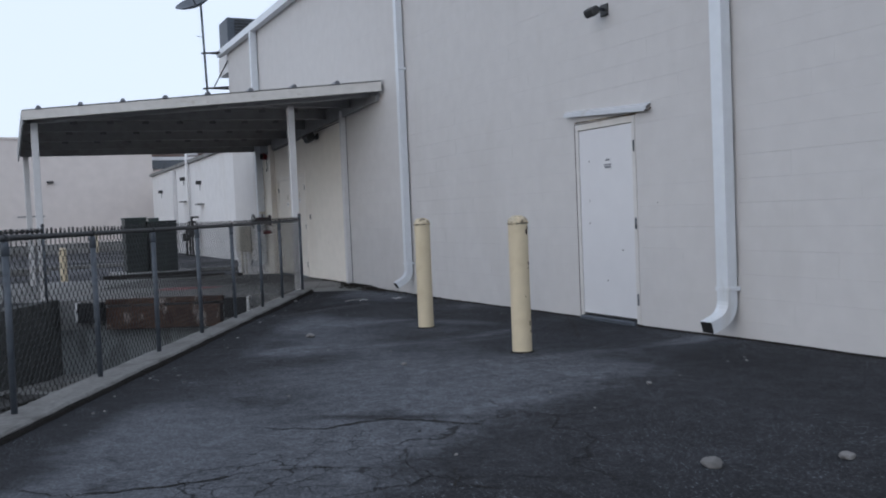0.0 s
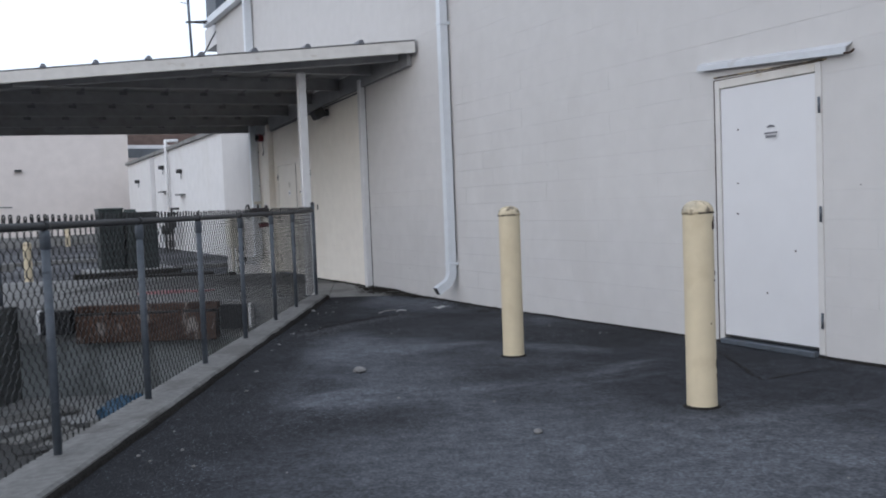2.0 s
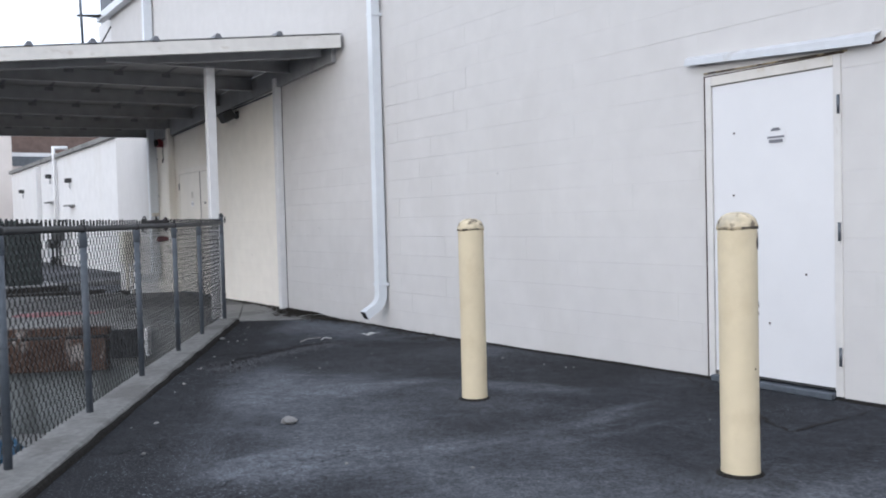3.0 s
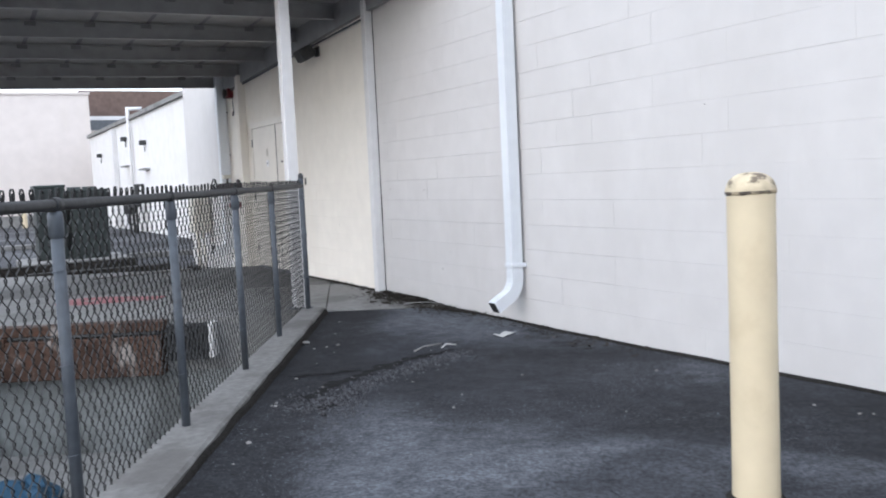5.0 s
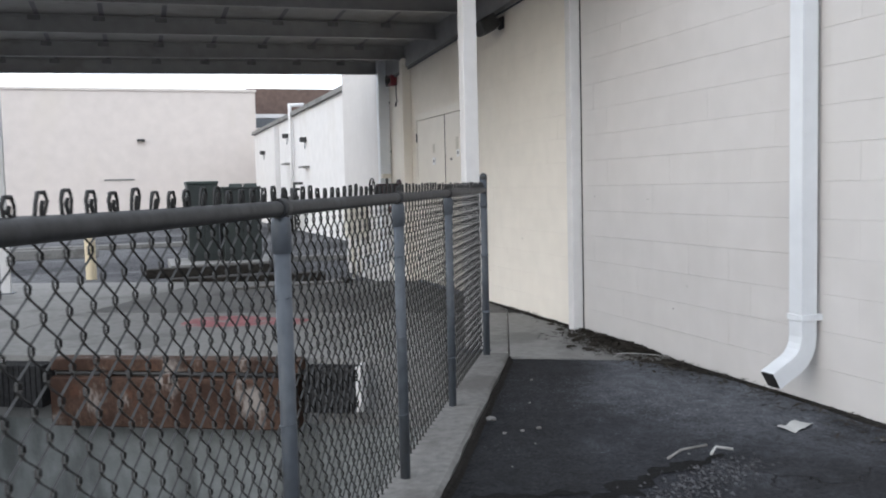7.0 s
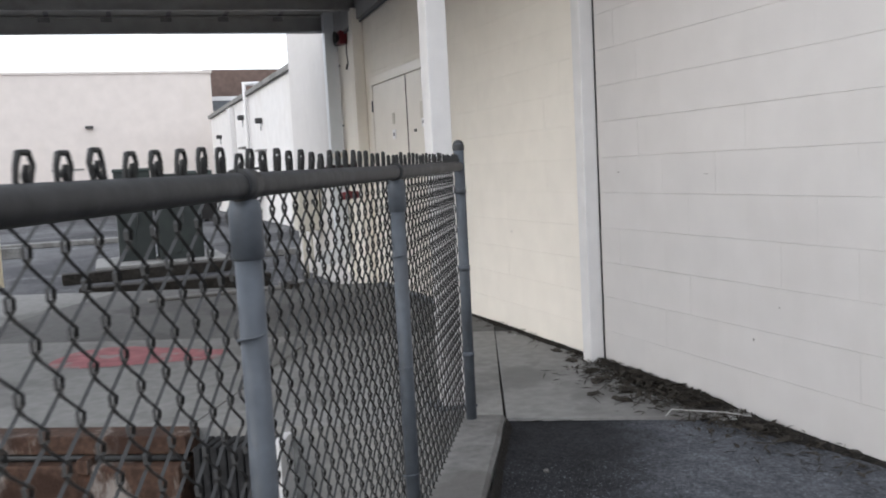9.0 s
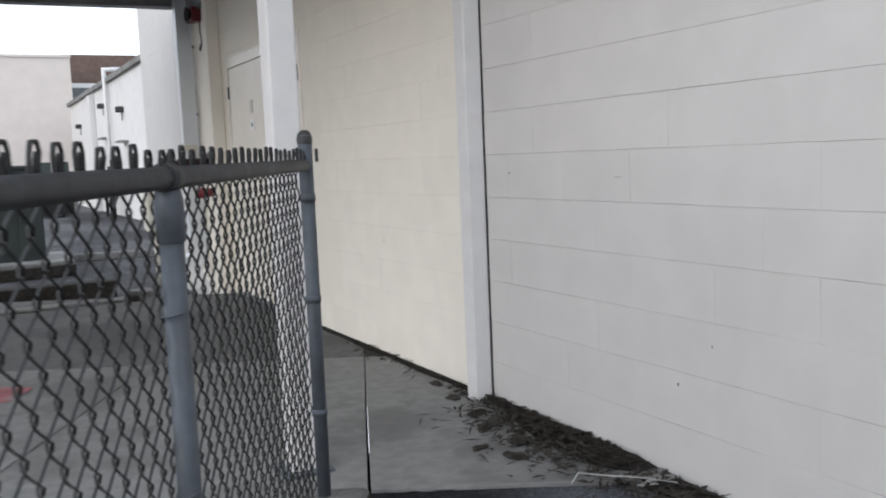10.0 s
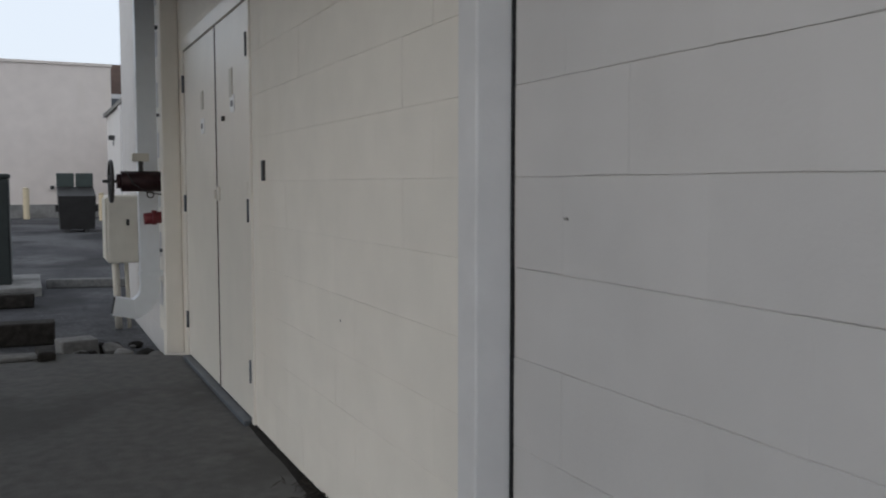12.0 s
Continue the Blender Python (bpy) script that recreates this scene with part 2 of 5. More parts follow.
def asphalt_material(name, dark, light, seal, spots=(), streaks=(), crazed=()):
    m = bpy.data.materials.new(name)
    m.use_nodes = True
    n, l = m.node_tree.nodes, m.node_tree.links
    b = n["Principled BSDF"]
    geo = n.new("ShaderNodeNewGeometry").outputs["Position"]

    def noise_node(scale, detail, rough=0.6, stretch=ONE):
        mp = n.new("ShaderNodeMapping")
        mp.inputs["Scale"].default_value = stretch
        mp.inputs["Rotation"].default_value = (0, 0, 0.5)
        l.new(geo, mp.inputs["Vector"])
        t = n.new("ShaderNodeTexNoise")
        t.inputs["Scale"].default_value, t.inputs["Detail"].default_value, t.inputs["Roughness"].default_value = scale, detail, rough
        l.new(mp.outputs[0], t.inputs["Vector"])
        return t.outputs["Fac"]

    def ranged(v, a, c, d, e):
        r = n.new("ShaderNodeMapRange")
        r.interpolation_type = 'SMOOTHSTEP'
        for k, x in zip(("From Min", "From Max", "To Min", "To Max"), (a, c, d, e)):
            r.inputs[k].default_value = x
        l.new(v, r.inputs["Value"])
        return r.outputs[0]

    def mixed(f, a, c, mode='MIX'):
        x = n.new("ShaderNodeMix")
        x.data_type, x.blend_type = 'RGBA', mode
        if isinstance(f, float):
            x.inputs["Factor"].default_value = f
        else:
            l.new(f, x.inputs["Factor"])
        for k, v in (("A", a), ("B", c)):
            if isinstance(v, tuple):
                x.inputs[k].default_value = (*v, 1)
            else:
                l.new(v, x.inputs[k])
        return x.outputs["Result"]

    patches = ranged(noise_node(0.34, 5, 0.55, (1.0, 0.55, 1)), 0.40, 0.60, 0, 1)
    col = mixed(patches, dark, light)
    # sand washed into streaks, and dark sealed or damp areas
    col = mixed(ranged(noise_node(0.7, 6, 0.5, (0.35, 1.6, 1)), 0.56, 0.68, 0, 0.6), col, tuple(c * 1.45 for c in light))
    col = mixed(ranged(noise_node(0.28, 4, 0.5), 0.54, 0.62, 0, 0.85), col, seal)
    col = mixed(ranged(noise_node(2.2, 7, 0.65), 0.58, 0.70, 0, 0.6), col, seal)
    # dark sealed and damp stretches of the paving: by the kerb, and round the given spots
    def offset(v, n1, amount):
        a = n.new("ShaderNodeMath")
        a.operation = 'MULTIPLY_ADD'
        a.inputs[1].default_value = amount
        l.new(n1, a.inputs[0])
        l.new(v, a.inputs[2])
        return a.outputs[0]

    ragged = noise_node(0.9, 6, 0.6)
    for x, y, reach, strength in spots:
        dist = n.new("ShaderNodeVectorMath")
        dist.operation = 'DISTANCE'
        dist.inputs[1].default_value = (x, y, 0)
        l.new(geo, dist.inputs[0])
        col = mixed(ranged(offset(dist.outputs["Value"], ragged, 2.2), reach + 0.75, reach + 1.35, strength, 0), col, seal)
    # long washed or stained stretches, some with light caught by ridges painted in: place, turn, half length, half
    # width, how pale (above 0) or dark
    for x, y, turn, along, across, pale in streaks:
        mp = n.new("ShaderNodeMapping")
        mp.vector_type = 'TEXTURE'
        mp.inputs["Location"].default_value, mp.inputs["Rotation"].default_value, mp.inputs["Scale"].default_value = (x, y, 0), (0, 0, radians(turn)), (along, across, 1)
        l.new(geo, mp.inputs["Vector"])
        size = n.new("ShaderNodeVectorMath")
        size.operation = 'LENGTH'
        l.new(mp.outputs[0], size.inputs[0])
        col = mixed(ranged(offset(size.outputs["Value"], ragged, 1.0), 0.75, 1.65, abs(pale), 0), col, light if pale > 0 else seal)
    if spots:
        dot = n.new("ShaderNodeVectorMath")
        dot.operation = 'DOT_PRODUCT'
        dot.inputs[1].default_value = (-0.876, 0.482, 0)
        l.new(geo, dot.inputs[0])
        # the fence line lies at 8.98 along this axis
        col = mixed(ranged(offset(dot.outputs["Value"], ragged, 0.9), 8.5, 8.95, 0, 0.95), col, seal)
    # stones of the worn surface
    stones = noise_node(85, 3, 0.6)
    worn = n.new("ShaderNodeMath")
    worn.operation = 'MULTIPLY'
    l.new(ranged(stones, 0.58, 0.68, 0, 0.6), worn.inputs[0])
    l.new(ranged(noise_node(0.5, 5, 0.6), 0.45, 0.6, 0.08, 1), worn.inputs[1])
    col = mixed(worn.outputs[0], col, tuple(c * 2.3 + 0.02 for c in light))
    grain = noise_node(60, 5, 0.7)
    col = mixed(1.0, col, mixed(ranged(grain, 0.32, 0.68, 0, 1), (0.58, 0.58, 0.58), (1.42, 1.42, 1.42)), 'MULTIPLY')
    col = mixed(1.0, col, mixed(ranged(noise_node(24, 5, 0.7), 0.34, 0.66, 0, 1), (0.8, 0.8, 0.8), (1.2, 1.2, 1.2)), 'MULTIPLY')
    col = mixed(1.0, col, mixed(ranged(noise_node(7, 6, 0.6), 0.32, 0.68, 0, 1), (0.8, 0.8, 0.8), (1.18, 1.18, 1.18)), 'MULTIPLY')
    # cracks, only in worn stretches
    warp = n.new("ShaderNodeTexNoise")
    warp.inputs["Scale"].default_value, warp.inputs["Detail"].default_value = 1.6, 6
    l.new(geo, warp.inputs["Vector"])
    bent = n.new("ShaderNodeMix")
    bent.data_type, bent.blend_type = 'RGBA', 'ADD'
    bent.inputs["Factor"].default_value = 0.75
    l.new(geo, bent.inputs["A"])
    l.new(warp.outputs["Color"], bent.inputs["B"])
    vor = n.new("ShaderNodeTexVoronoi")
    vor.feature = 'DISTANCE_TO_EDGE'
    vor.inputs["Scale"].default_value = 0.55
    l.new(bent.outputs["Result"], vor.inputs["Vector"])
    cracked = n.new("ShaderNodeMath")
    cracked.operation = 'MULTIPLY'
    l.new(ranged(vor.outputs["Distance"], 0.001, 0.006, 1, 0), cracked.inputs[0])
    l.new(ranged(noise_node(0.45, 3), 0.50, 0.60, 0, 0.8), cracked.inputs[1])
    col = mixed(cracked.outputs[0], col, (0.012, 0.012, 0.013))
    craze = n.new("ShaderNodeTexVoronoi")
    craze.feature = 'DISTANCE_TO_EDGE'
    craze.inputs["Scale"].default_value = 4.2
    l.new(bent.outputs["Result"], craze.inputs["Vector"])
    for x, y, reach in crazed:
        dist = n.new("ShaderNodeVectorMath")
        dist.operation = 'DISTANCE'
        dist.inputs[1].default_value = (x, y, 0)
        l.new(geo, dist.inputs[0])
        both = n.new("ShaderNodeMath")
        both.operation = 'MULTIPLY'
        l.new(ranged(craze.outputs["Distance"], 0.004, 0.03, 0.75, 0), both.inputs[0])
        l.new(ranged(offset(dist.outputs["Value"], noise_node(3, 5, 0.6), 1.4), reach + 0.4, reach + 0.8, 1, 0), both.inputs[1])
        col = mixed(both.outputs[0], col, (0.012, 0.012, 0.013))
    l.new(col, b.inputs["Base Color"])
    b.inputs["Roughness"].default_value = 0.85
    b.inputs["Specular IOR Level"].default_value = 0.15
    add = n.new("ShaderNodeMath")
    add.operation = 'MULTIPLY_ADD'
    add.inputs[1].default_value = -2.5
    l.new(cracked.outputs[0], add.inputs[0])
    l.new(grain, add.inputs[2])
    bp = n.new("ShaderNodeBump")
    bp.inputs["Strength"].default_value, bp.inputs["Distance"].default_value = 0.8, 0.014
    l.new(add.outputs[0], bp.inputs["Height"])
    l.new(bp.outputs[0], b.inputs["Normal"])
    return m


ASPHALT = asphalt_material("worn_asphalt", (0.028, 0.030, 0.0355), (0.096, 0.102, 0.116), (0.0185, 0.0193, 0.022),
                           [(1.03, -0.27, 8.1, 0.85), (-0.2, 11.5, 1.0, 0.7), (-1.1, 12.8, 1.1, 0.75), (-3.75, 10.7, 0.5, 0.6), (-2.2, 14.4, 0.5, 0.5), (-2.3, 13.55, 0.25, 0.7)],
                           # pale streaks lying on RIDGES: sand, plus the light those heaves catch, as colour
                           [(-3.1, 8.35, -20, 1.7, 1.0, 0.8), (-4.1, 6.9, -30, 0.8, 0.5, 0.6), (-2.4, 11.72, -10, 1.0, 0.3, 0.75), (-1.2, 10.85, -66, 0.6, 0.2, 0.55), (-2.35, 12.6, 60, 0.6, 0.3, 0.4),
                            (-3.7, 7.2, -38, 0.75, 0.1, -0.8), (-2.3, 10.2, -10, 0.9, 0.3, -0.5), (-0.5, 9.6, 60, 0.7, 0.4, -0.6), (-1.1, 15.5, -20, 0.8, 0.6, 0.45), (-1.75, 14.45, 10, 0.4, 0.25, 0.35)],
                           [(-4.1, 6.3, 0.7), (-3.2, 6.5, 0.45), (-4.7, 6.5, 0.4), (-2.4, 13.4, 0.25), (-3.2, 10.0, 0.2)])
ASPHALT_FAR = asphalt_material("far_asphalt", (0.055, 0.055, 0.06), (0.105, 0.105, 0.11), (0.035, 0.035, 0.038))


# ---- mesh helpers ----
def part(name, bm, mat, parent=None, label=""):
    me = bpy.data.meshes.new(name)
    bm.to_mesh(me)
    bm.free()
    me.materials.append(mat)
    ob = new(name, me)
    ob.parent = parent
    return tagged(ob, label) if label else ob


def thing(name, at=(0, 0, 0), label="", category="", group="", kind=""):
    ob = new(name)
    ob.location = at
    ob.empty_display_size = 0.1
    return tagged(ob, label, category, group, kind)


def box(bm, x0, x1, y0, y1, z0, z1, bevel=0.0, m=None):
    t = Matrix.Translation(((x0 + x1) / 2, (y0 + y1) / 2, (z0 + z1) / 2)) @ Matrix.Diagonal((x1 - x0, y1 - y0, z1 - z0, 1))
    r = bmesh.ops.create_cube(bm, size=1, matrix=(m @ t) if m else t)
    if bevel:
        edges = {e for v in r["verts"] for e in v.link_edges}
        bmesh.ops.bevel(bm, geom=list(edges), offset=bevel, segments=2, affect='EDGES', profile=0.5)
    return bm


def box_bm(x0, x1, y0, y1, z0, z1, bevel=0.0, m=None):
    return box(bmesh.new(), x0, x1, y0, y1, z0, z1, bevel, m)


def sweep(bm, path, profile, up=(0, 0, 1), smooth=False, cap=True):
    """Sweeps a closed profile of (side, up) along a path of points."""
    pts = [Vector(p) for p in path]
    rings, ref = [], Vector(up)
    for i, p in enumerate(pts):
        a = (pts[i] - pts[i - 1]).normalized() if i else None
        c = (pts[i + 1] - pts[i]).normalized() if i + 1 < len(pts) else None
        d = ((a or c) + (c or a)).normalized()
        side = d.cross(ref)
        if side.length < 1e-4:
            ref = Vector((1, 0, 0)) if abs(d.x) < 0.9 else Vector((0, 1, 0))
            side = d.cross(ref)
        side.normalize()
        top = side.cross(d).normalized()
        ref = top
        k = 1 / max(0.5, d.dot(a)) if a and c else 1
        rings.append([bm.verts.new(p + side * u * k + top * w * k) for u, w in profile])
    for r0, r1 in zip(rings, rings[1:]):
        for j in range(len(profile)):
            f = bm.faces.new((r0[j], r0[(j + 1) % len(profile)], r1[(j + 1) % len(profile)], r1[j]))
            f.smooth = smooth
    if cap:
        bm.faces.new(rings[0][::-1])
        bm.faces.new(rings[-1])
    return bm


def circle(r, n=12):
    return [(r * math.cos(2 * math.pi * k / n), r * math.sin(2 * math.pi * k / n)) for k in range(n)]


def tube(bm, path, r, n=12, cap=True):
    return sweep(bm, path, circle(r, n), smooth=True, cap=cap)


def lathe(bm, rings, n=24, at=(0, 0, 0)):
    """Rings of (radius, height) turned round the upright axis."""
    loops = []
    for r, z in rings:
        if r < 1e-5:
            loops.append([bm.verts.new((at[0], at[1], at[2] + z))])
        else:
            loops.append([bm.verts.new((at[0] + r * math.cos(2 * math.pi * k / n), at[1] + r * math.sin(2 * math.pi * k / n), at[2] + z)) for k in range(n)])
    for a, c in zip(loops, loops[1:]):
        for k in range(n):
            q = (k + 1) % n
            if len(a) == 1 and len(c) == 1:
                continue
            vs = (a[0], c[q], c[k]) if len(a) == 1 else (a[k], a[q], c[0]) if len(c) == 1 else (a[k], a[q], c[q], c[k])
            bm.faces.new(vs).smooth = True
    return bm


def prism(bm, pts, z0, z1):
    """An upright solid over a plan of (x, y)."""
    lo, hi = [bm.verts.new((x, y, z0)) for x, y in pts], [bm.verts.new((x, y, z1)) for x, y in pts]
    bm.faces.new(lo[::-1])
    bm.faces.new(hi)
    for k in range(len(pts)):
        q = (k + 1) % len(pts)
        bm.faces.new((lo[k], lo[q], hi[q], hi[k]))
    bmesh.ops.recalc_face_normals(bm, faces=bm.faces)
    return bm


# the loading bay lies askew to the building: s runs along its fence, v away from it to the pit
E_S, E_V, BAY = Vector((0.482, 0.876, 0)), Vector((-0.876, 0.482, 0)), Vector((-1.31, 16.25, 0))


def sv(s, v, z=0.0):
    p = BAY + E_S * s + E_V * v
    return Vector((p.x, p.y, z))


BAY_M = Matrix(((E_S.x, E_V.x, 0, BAY.x), (E_S.y, E_V.y, 0, BAY.y), (0, 0, 1, 0), (0, 0, 0, 1)))


# ---- ground ----
RIDGES = [(-2.4, 11.75, -10, 0.95, 0.26, 0.022), (-1.2, 10.85, -66, 0.6, 0.22, 0.02), (-3.0, 8.4, -25, 1.3, 0.8, 0.012), (-3.1, 11.2, 35, 0.9, 0.3, 0.014)]


def lot_height(x, y):
    near_wall = math.exp(-(x / 2.6) ** 2)
    rise = near_wall * (0.05 * max(0.0, min(1.0, (11.8 - y) / 5.5)) - 0.022 * max(0.0, min(1.0, (y - 12.6) / 1.6)))
    for cx, cy, turn, along, across, h in RIDGES:
        c, q = math.cos(radians(turn)), math.sin(radians(turn))
        u, v = ((x - cx) * c + (y - cy) * q) / along, ((y - cy) * c - (x - cx) * q) / across
        rise += h * math.exp(-u * u - v * v)
    return rise + 0.012 * noise.noise(Vector((x * 0.5, y * 0.5, 0))) + 0.005 * noise.noise(Vector((x * 2, y * 2, 3)))


def sheet(s0, s1, v0, v1, step, base=0.0, relief=True):
    bm = bmesh.new()
    ns, nv = max(1, round((s1 - s0) / step)), max(1, round((v1 - v0) / step))
    rows = []
    for i in range(ns + 1):
        row = []
        for j in range(nv + 1):
            p = sv(s0 + (s1 - s0) * i / ns, v0 + (v1 - v0) * j / nv)
            p.z = base + (lot_height(p.x, p.y) if relief else 0)
            row.append(bm.verts.new(p))
        rows.append(row)
    for i in range(ns):
        for j in range(nv):
            bm.faces.new((rows[i][j], rows[i][j + 1], rows[i + 1][j + 1], rows[i + 1][j])).normal_flip()
    bmesh.ops.recalc_face_normals(bm, faces=bm.faces)
    if bm.faces and sum(f.normal.z for f in bm.faces) < 0:
        bmesh.ops.reverse_faces(bm, faces=bm.faces)
    for f in bm.faces:
        f.smooth = True
    return bm


bm = bmesh.new()
S_FAR, S0, S1, V0, V1 = 2500, -20, 5.6, 0.0, 4.3
for a, c, d, e in ((-S_FAR, S_FAR, -S_FAR, V0), (-S_FAR, S_FAR, V1, S_FAR), (-S_FAR, S0, V0, V1), (S1, S_FAR, V0, V1)):
    bm.faces.new([bm.verts.new(sv(s, v, -0.22)) for s, v in ((a, d), (c, d), (c, e), (a, e))])
tagged(part("ground", bm, ASPHALT_FAR), "wide grey worn asphalt yard reaching to the horizon", "ground", kind="structure")
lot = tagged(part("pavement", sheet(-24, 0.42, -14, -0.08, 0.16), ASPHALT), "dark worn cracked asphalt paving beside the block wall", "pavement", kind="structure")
tagged(part("pavement_left", sheet(-24, 0.3, 4.45, 20, 0.8), ASPHALT), "dark asphalt beyond the loading pit", "pavement", kind="structure")

# loading pit: sloping floor and its two side walls
bm = bmesh.new()
for a, c, za, zc in ((-20.5, -16, 0.0, 0.0), (-16, -7, 0.0, -0.7), (-7, -0.2, -0.7, -1.27), (-0.2, 0.4, -1.27, -1.27)):
    bm.faces.new([bm.verts.new(p) for p in (sv(a, 0.05, za), sv(c, 0.05, zc), sv(c, 4.3, zc), sv(a, 4.3, za))])
tagged(part("pit_floor", bm, CONCRETE), "stained sloping concrete floor of the truck pit", "floor", kind="structure")
# dark layer over the sloping floor, ragged at its dock end
bm = bmesh.new()
prev = None
for k in range(61):
    v = 0.06 + 4.2 * k / 60
    s = -2.25 + 0.5 * noise.noise(Vector((v * 0.9, 2, 0))) + 0.12 * noise.noise(Vector((v * 5, 7, 0)))
    row = [bm.verts.new(sv(q, v, -1.27 + 0.57 * (-0.2 - q) / 6.8 + 0.005)) for q in (s, -7.0)] + [bm.verts.new(sv(-15.5, v, -0.034))]
    if prev:
        bm.faces.new((prev[0], prev[1], row[1], row[0]))
        bm.faces.new((prev[1], prev[2], row[2], row[1]))
    prev = row
bmesh.ops.recalc_face_normals(bm, faces=bm.faces)
tagged(part("pit_dark_layer", bm, DARK_GREY), "dark layer with a ragged edge over the pit floor", "dirt", kind="structure")
tagged(part("pit_wall_left", box_bm(-24, 0.33, 4.25, 4.45, -1.4, 0.03, 0.01, BAY_M), PIT_DARK), "dark streaked concrete side wall of the pit", "wall", kind="structure")
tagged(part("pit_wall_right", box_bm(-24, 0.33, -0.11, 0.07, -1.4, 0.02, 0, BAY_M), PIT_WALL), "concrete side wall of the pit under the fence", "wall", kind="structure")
curb = thing("curb", sv(-8, -0.03), "weathered pale concrete kerb under the chain-link fence", "curb", kind="structure")
bm = bmesh.new()
random.seed(4)
stations = [-16 + 0.17 * k for k in range(97)]
rings = []
for s in stations:
    j = [random.uniform(-0.006, 0.006) for _ in range(4)]
    rings.append([bm.verts.new(sv(s, v, z)) for v, z in ((-0.122 + j[0], -0.06), (-0.112 + j[1], 0.036 + j[2] * 0.6), (-0.095, 0.05 + j[2] * 0.6), (0.1 - 0.0125 * s + j[3], 0.046 + j[1] * 0.6), (0.112 - 0.0125 * s + j[3], 0.035), (0.112 - 0.0125 * s + j[0], -0.1))])
for a, c in zip(rings, rings[1:]):
    for k in range(5):
        bm.faces.new((a[k], c[k], c[k + 1], a[k + 1]))
bm.faces.new(rings[-1])
bmesh.ops.recalc_face_normals(bm, faces=bm.faces)
ob = part("curb_stone", bm, CURB)
ob.parent, ob.matrix_parent_inverse = curb, Matrix.Translation(curb.location).inverted()

# dark strip on the kerb's face: caked dirt plus the face's shade as colour
bm = bmesh.new()
prev = None
for k in range(180):
    s = -15.9 + 0.0905 * k
    w = 0.006 * noise.noise(Vector((s * 3, 0, 5)))
    row = [bm.verts.new(sv(s, v, z)) for v, z in ((-0.15 + 2 * w, -0.03), (-0.132 + w, 0.02 + w), (-0.119 + w, 0.034 + 1.5 * w))]
    if prev:
        for j in range(2):
            bm.faces.new((prev[j], row[j], row[j + 1], prev[j + 1]))
    prev = row
bmesh.ops.recalc_face_normals(bm, faces=bm.faces)
ob = part("dirty_shaded_face", bm, SOIL, None, "dark dirt and painted-in shade on the kerb's face")
ob.parent, ob.matrix_parent_inverse = curb, Matrix.Translation(curb.location).inverted()

# dock platform and walkway of cast slabs
dock = thing("dock_platform", sv(2, 2), "pale grey concrete loading dock slabs under the canopy", "platform", kind="structure")
DOCK_INV = Matrix.Translation(dock.location).inverted()
def joint_v(s):
    return -0.11 + 0.102 * (s - 0.4)


SLABS = []
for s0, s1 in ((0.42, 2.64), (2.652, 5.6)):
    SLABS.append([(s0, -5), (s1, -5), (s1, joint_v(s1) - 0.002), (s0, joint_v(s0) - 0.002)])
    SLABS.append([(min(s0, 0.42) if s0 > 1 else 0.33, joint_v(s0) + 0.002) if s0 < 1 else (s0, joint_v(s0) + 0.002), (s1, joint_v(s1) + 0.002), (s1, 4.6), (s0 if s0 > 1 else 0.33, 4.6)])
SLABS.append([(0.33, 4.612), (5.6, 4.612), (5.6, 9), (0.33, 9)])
# slabs beyond the s = 2.65 joint are darker, the wall-side one darkest
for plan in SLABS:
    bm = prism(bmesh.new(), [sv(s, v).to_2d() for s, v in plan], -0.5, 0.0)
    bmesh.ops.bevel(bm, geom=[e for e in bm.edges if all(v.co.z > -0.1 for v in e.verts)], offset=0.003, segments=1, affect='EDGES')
    ob = part("slab", bm, DARK_GREY if plan[0] == (2.652, -5) else MID_GREY if plan[0][0] == 2.652 else CONCRETE, dock)
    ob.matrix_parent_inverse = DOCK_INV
ob = part("dock_face", box_bm(0.34, 0.6, 0.0, 4.4, -1.4, -0.004, 0, BAY_M), PIT_WALL, dock, "grey stained concrete dock face")
ob.matrix_parent_inverse = DOCK_INV

# dock leveller with its rubber bumpers
lev = thing("dock_leveler", sv(0.33, 2.4, -0.5), "rusted steel dock leveler lip set in the dock face", "dock leveler")
LEV_INV = Matrix.Translation(lev.location).inverted()
for name, b, mat in (("lip_plate", box_bm(0.12, 0.335, 1.42, 3.36, -0.5, -0.125, 0.012, BAY_M), RUST),
                     ("header_beam", box_bm(0.17, 0.335, 1.4, 3.38, -0.085, 0.006, 0.008, BAY_M), RUST),
                     ("hinge_tube", tube(bmesh.new(), [sv(0.19, 1.44, -0.105), sv(0.19, 3.34, -0.105)], 0.018, 10), DARK),
                     ("deck_plate", box_bm(0.34, 2.2, 1.45, 3.33, -0.03, 0.006, 0.003, BAY_M), CONCRETE)):
    part(name, b, mat, lev).matrix_parent_inverse = LEV_INV
for v in (1.9, 2.4, 2.9):
    part("lug", box_bm(0.1, 0.2, v - 0.03, v + 0.03, -0.16, -0.09, 0.006, BAY_M), RUST, lev).matrix_parent_inverse = LEV_INV
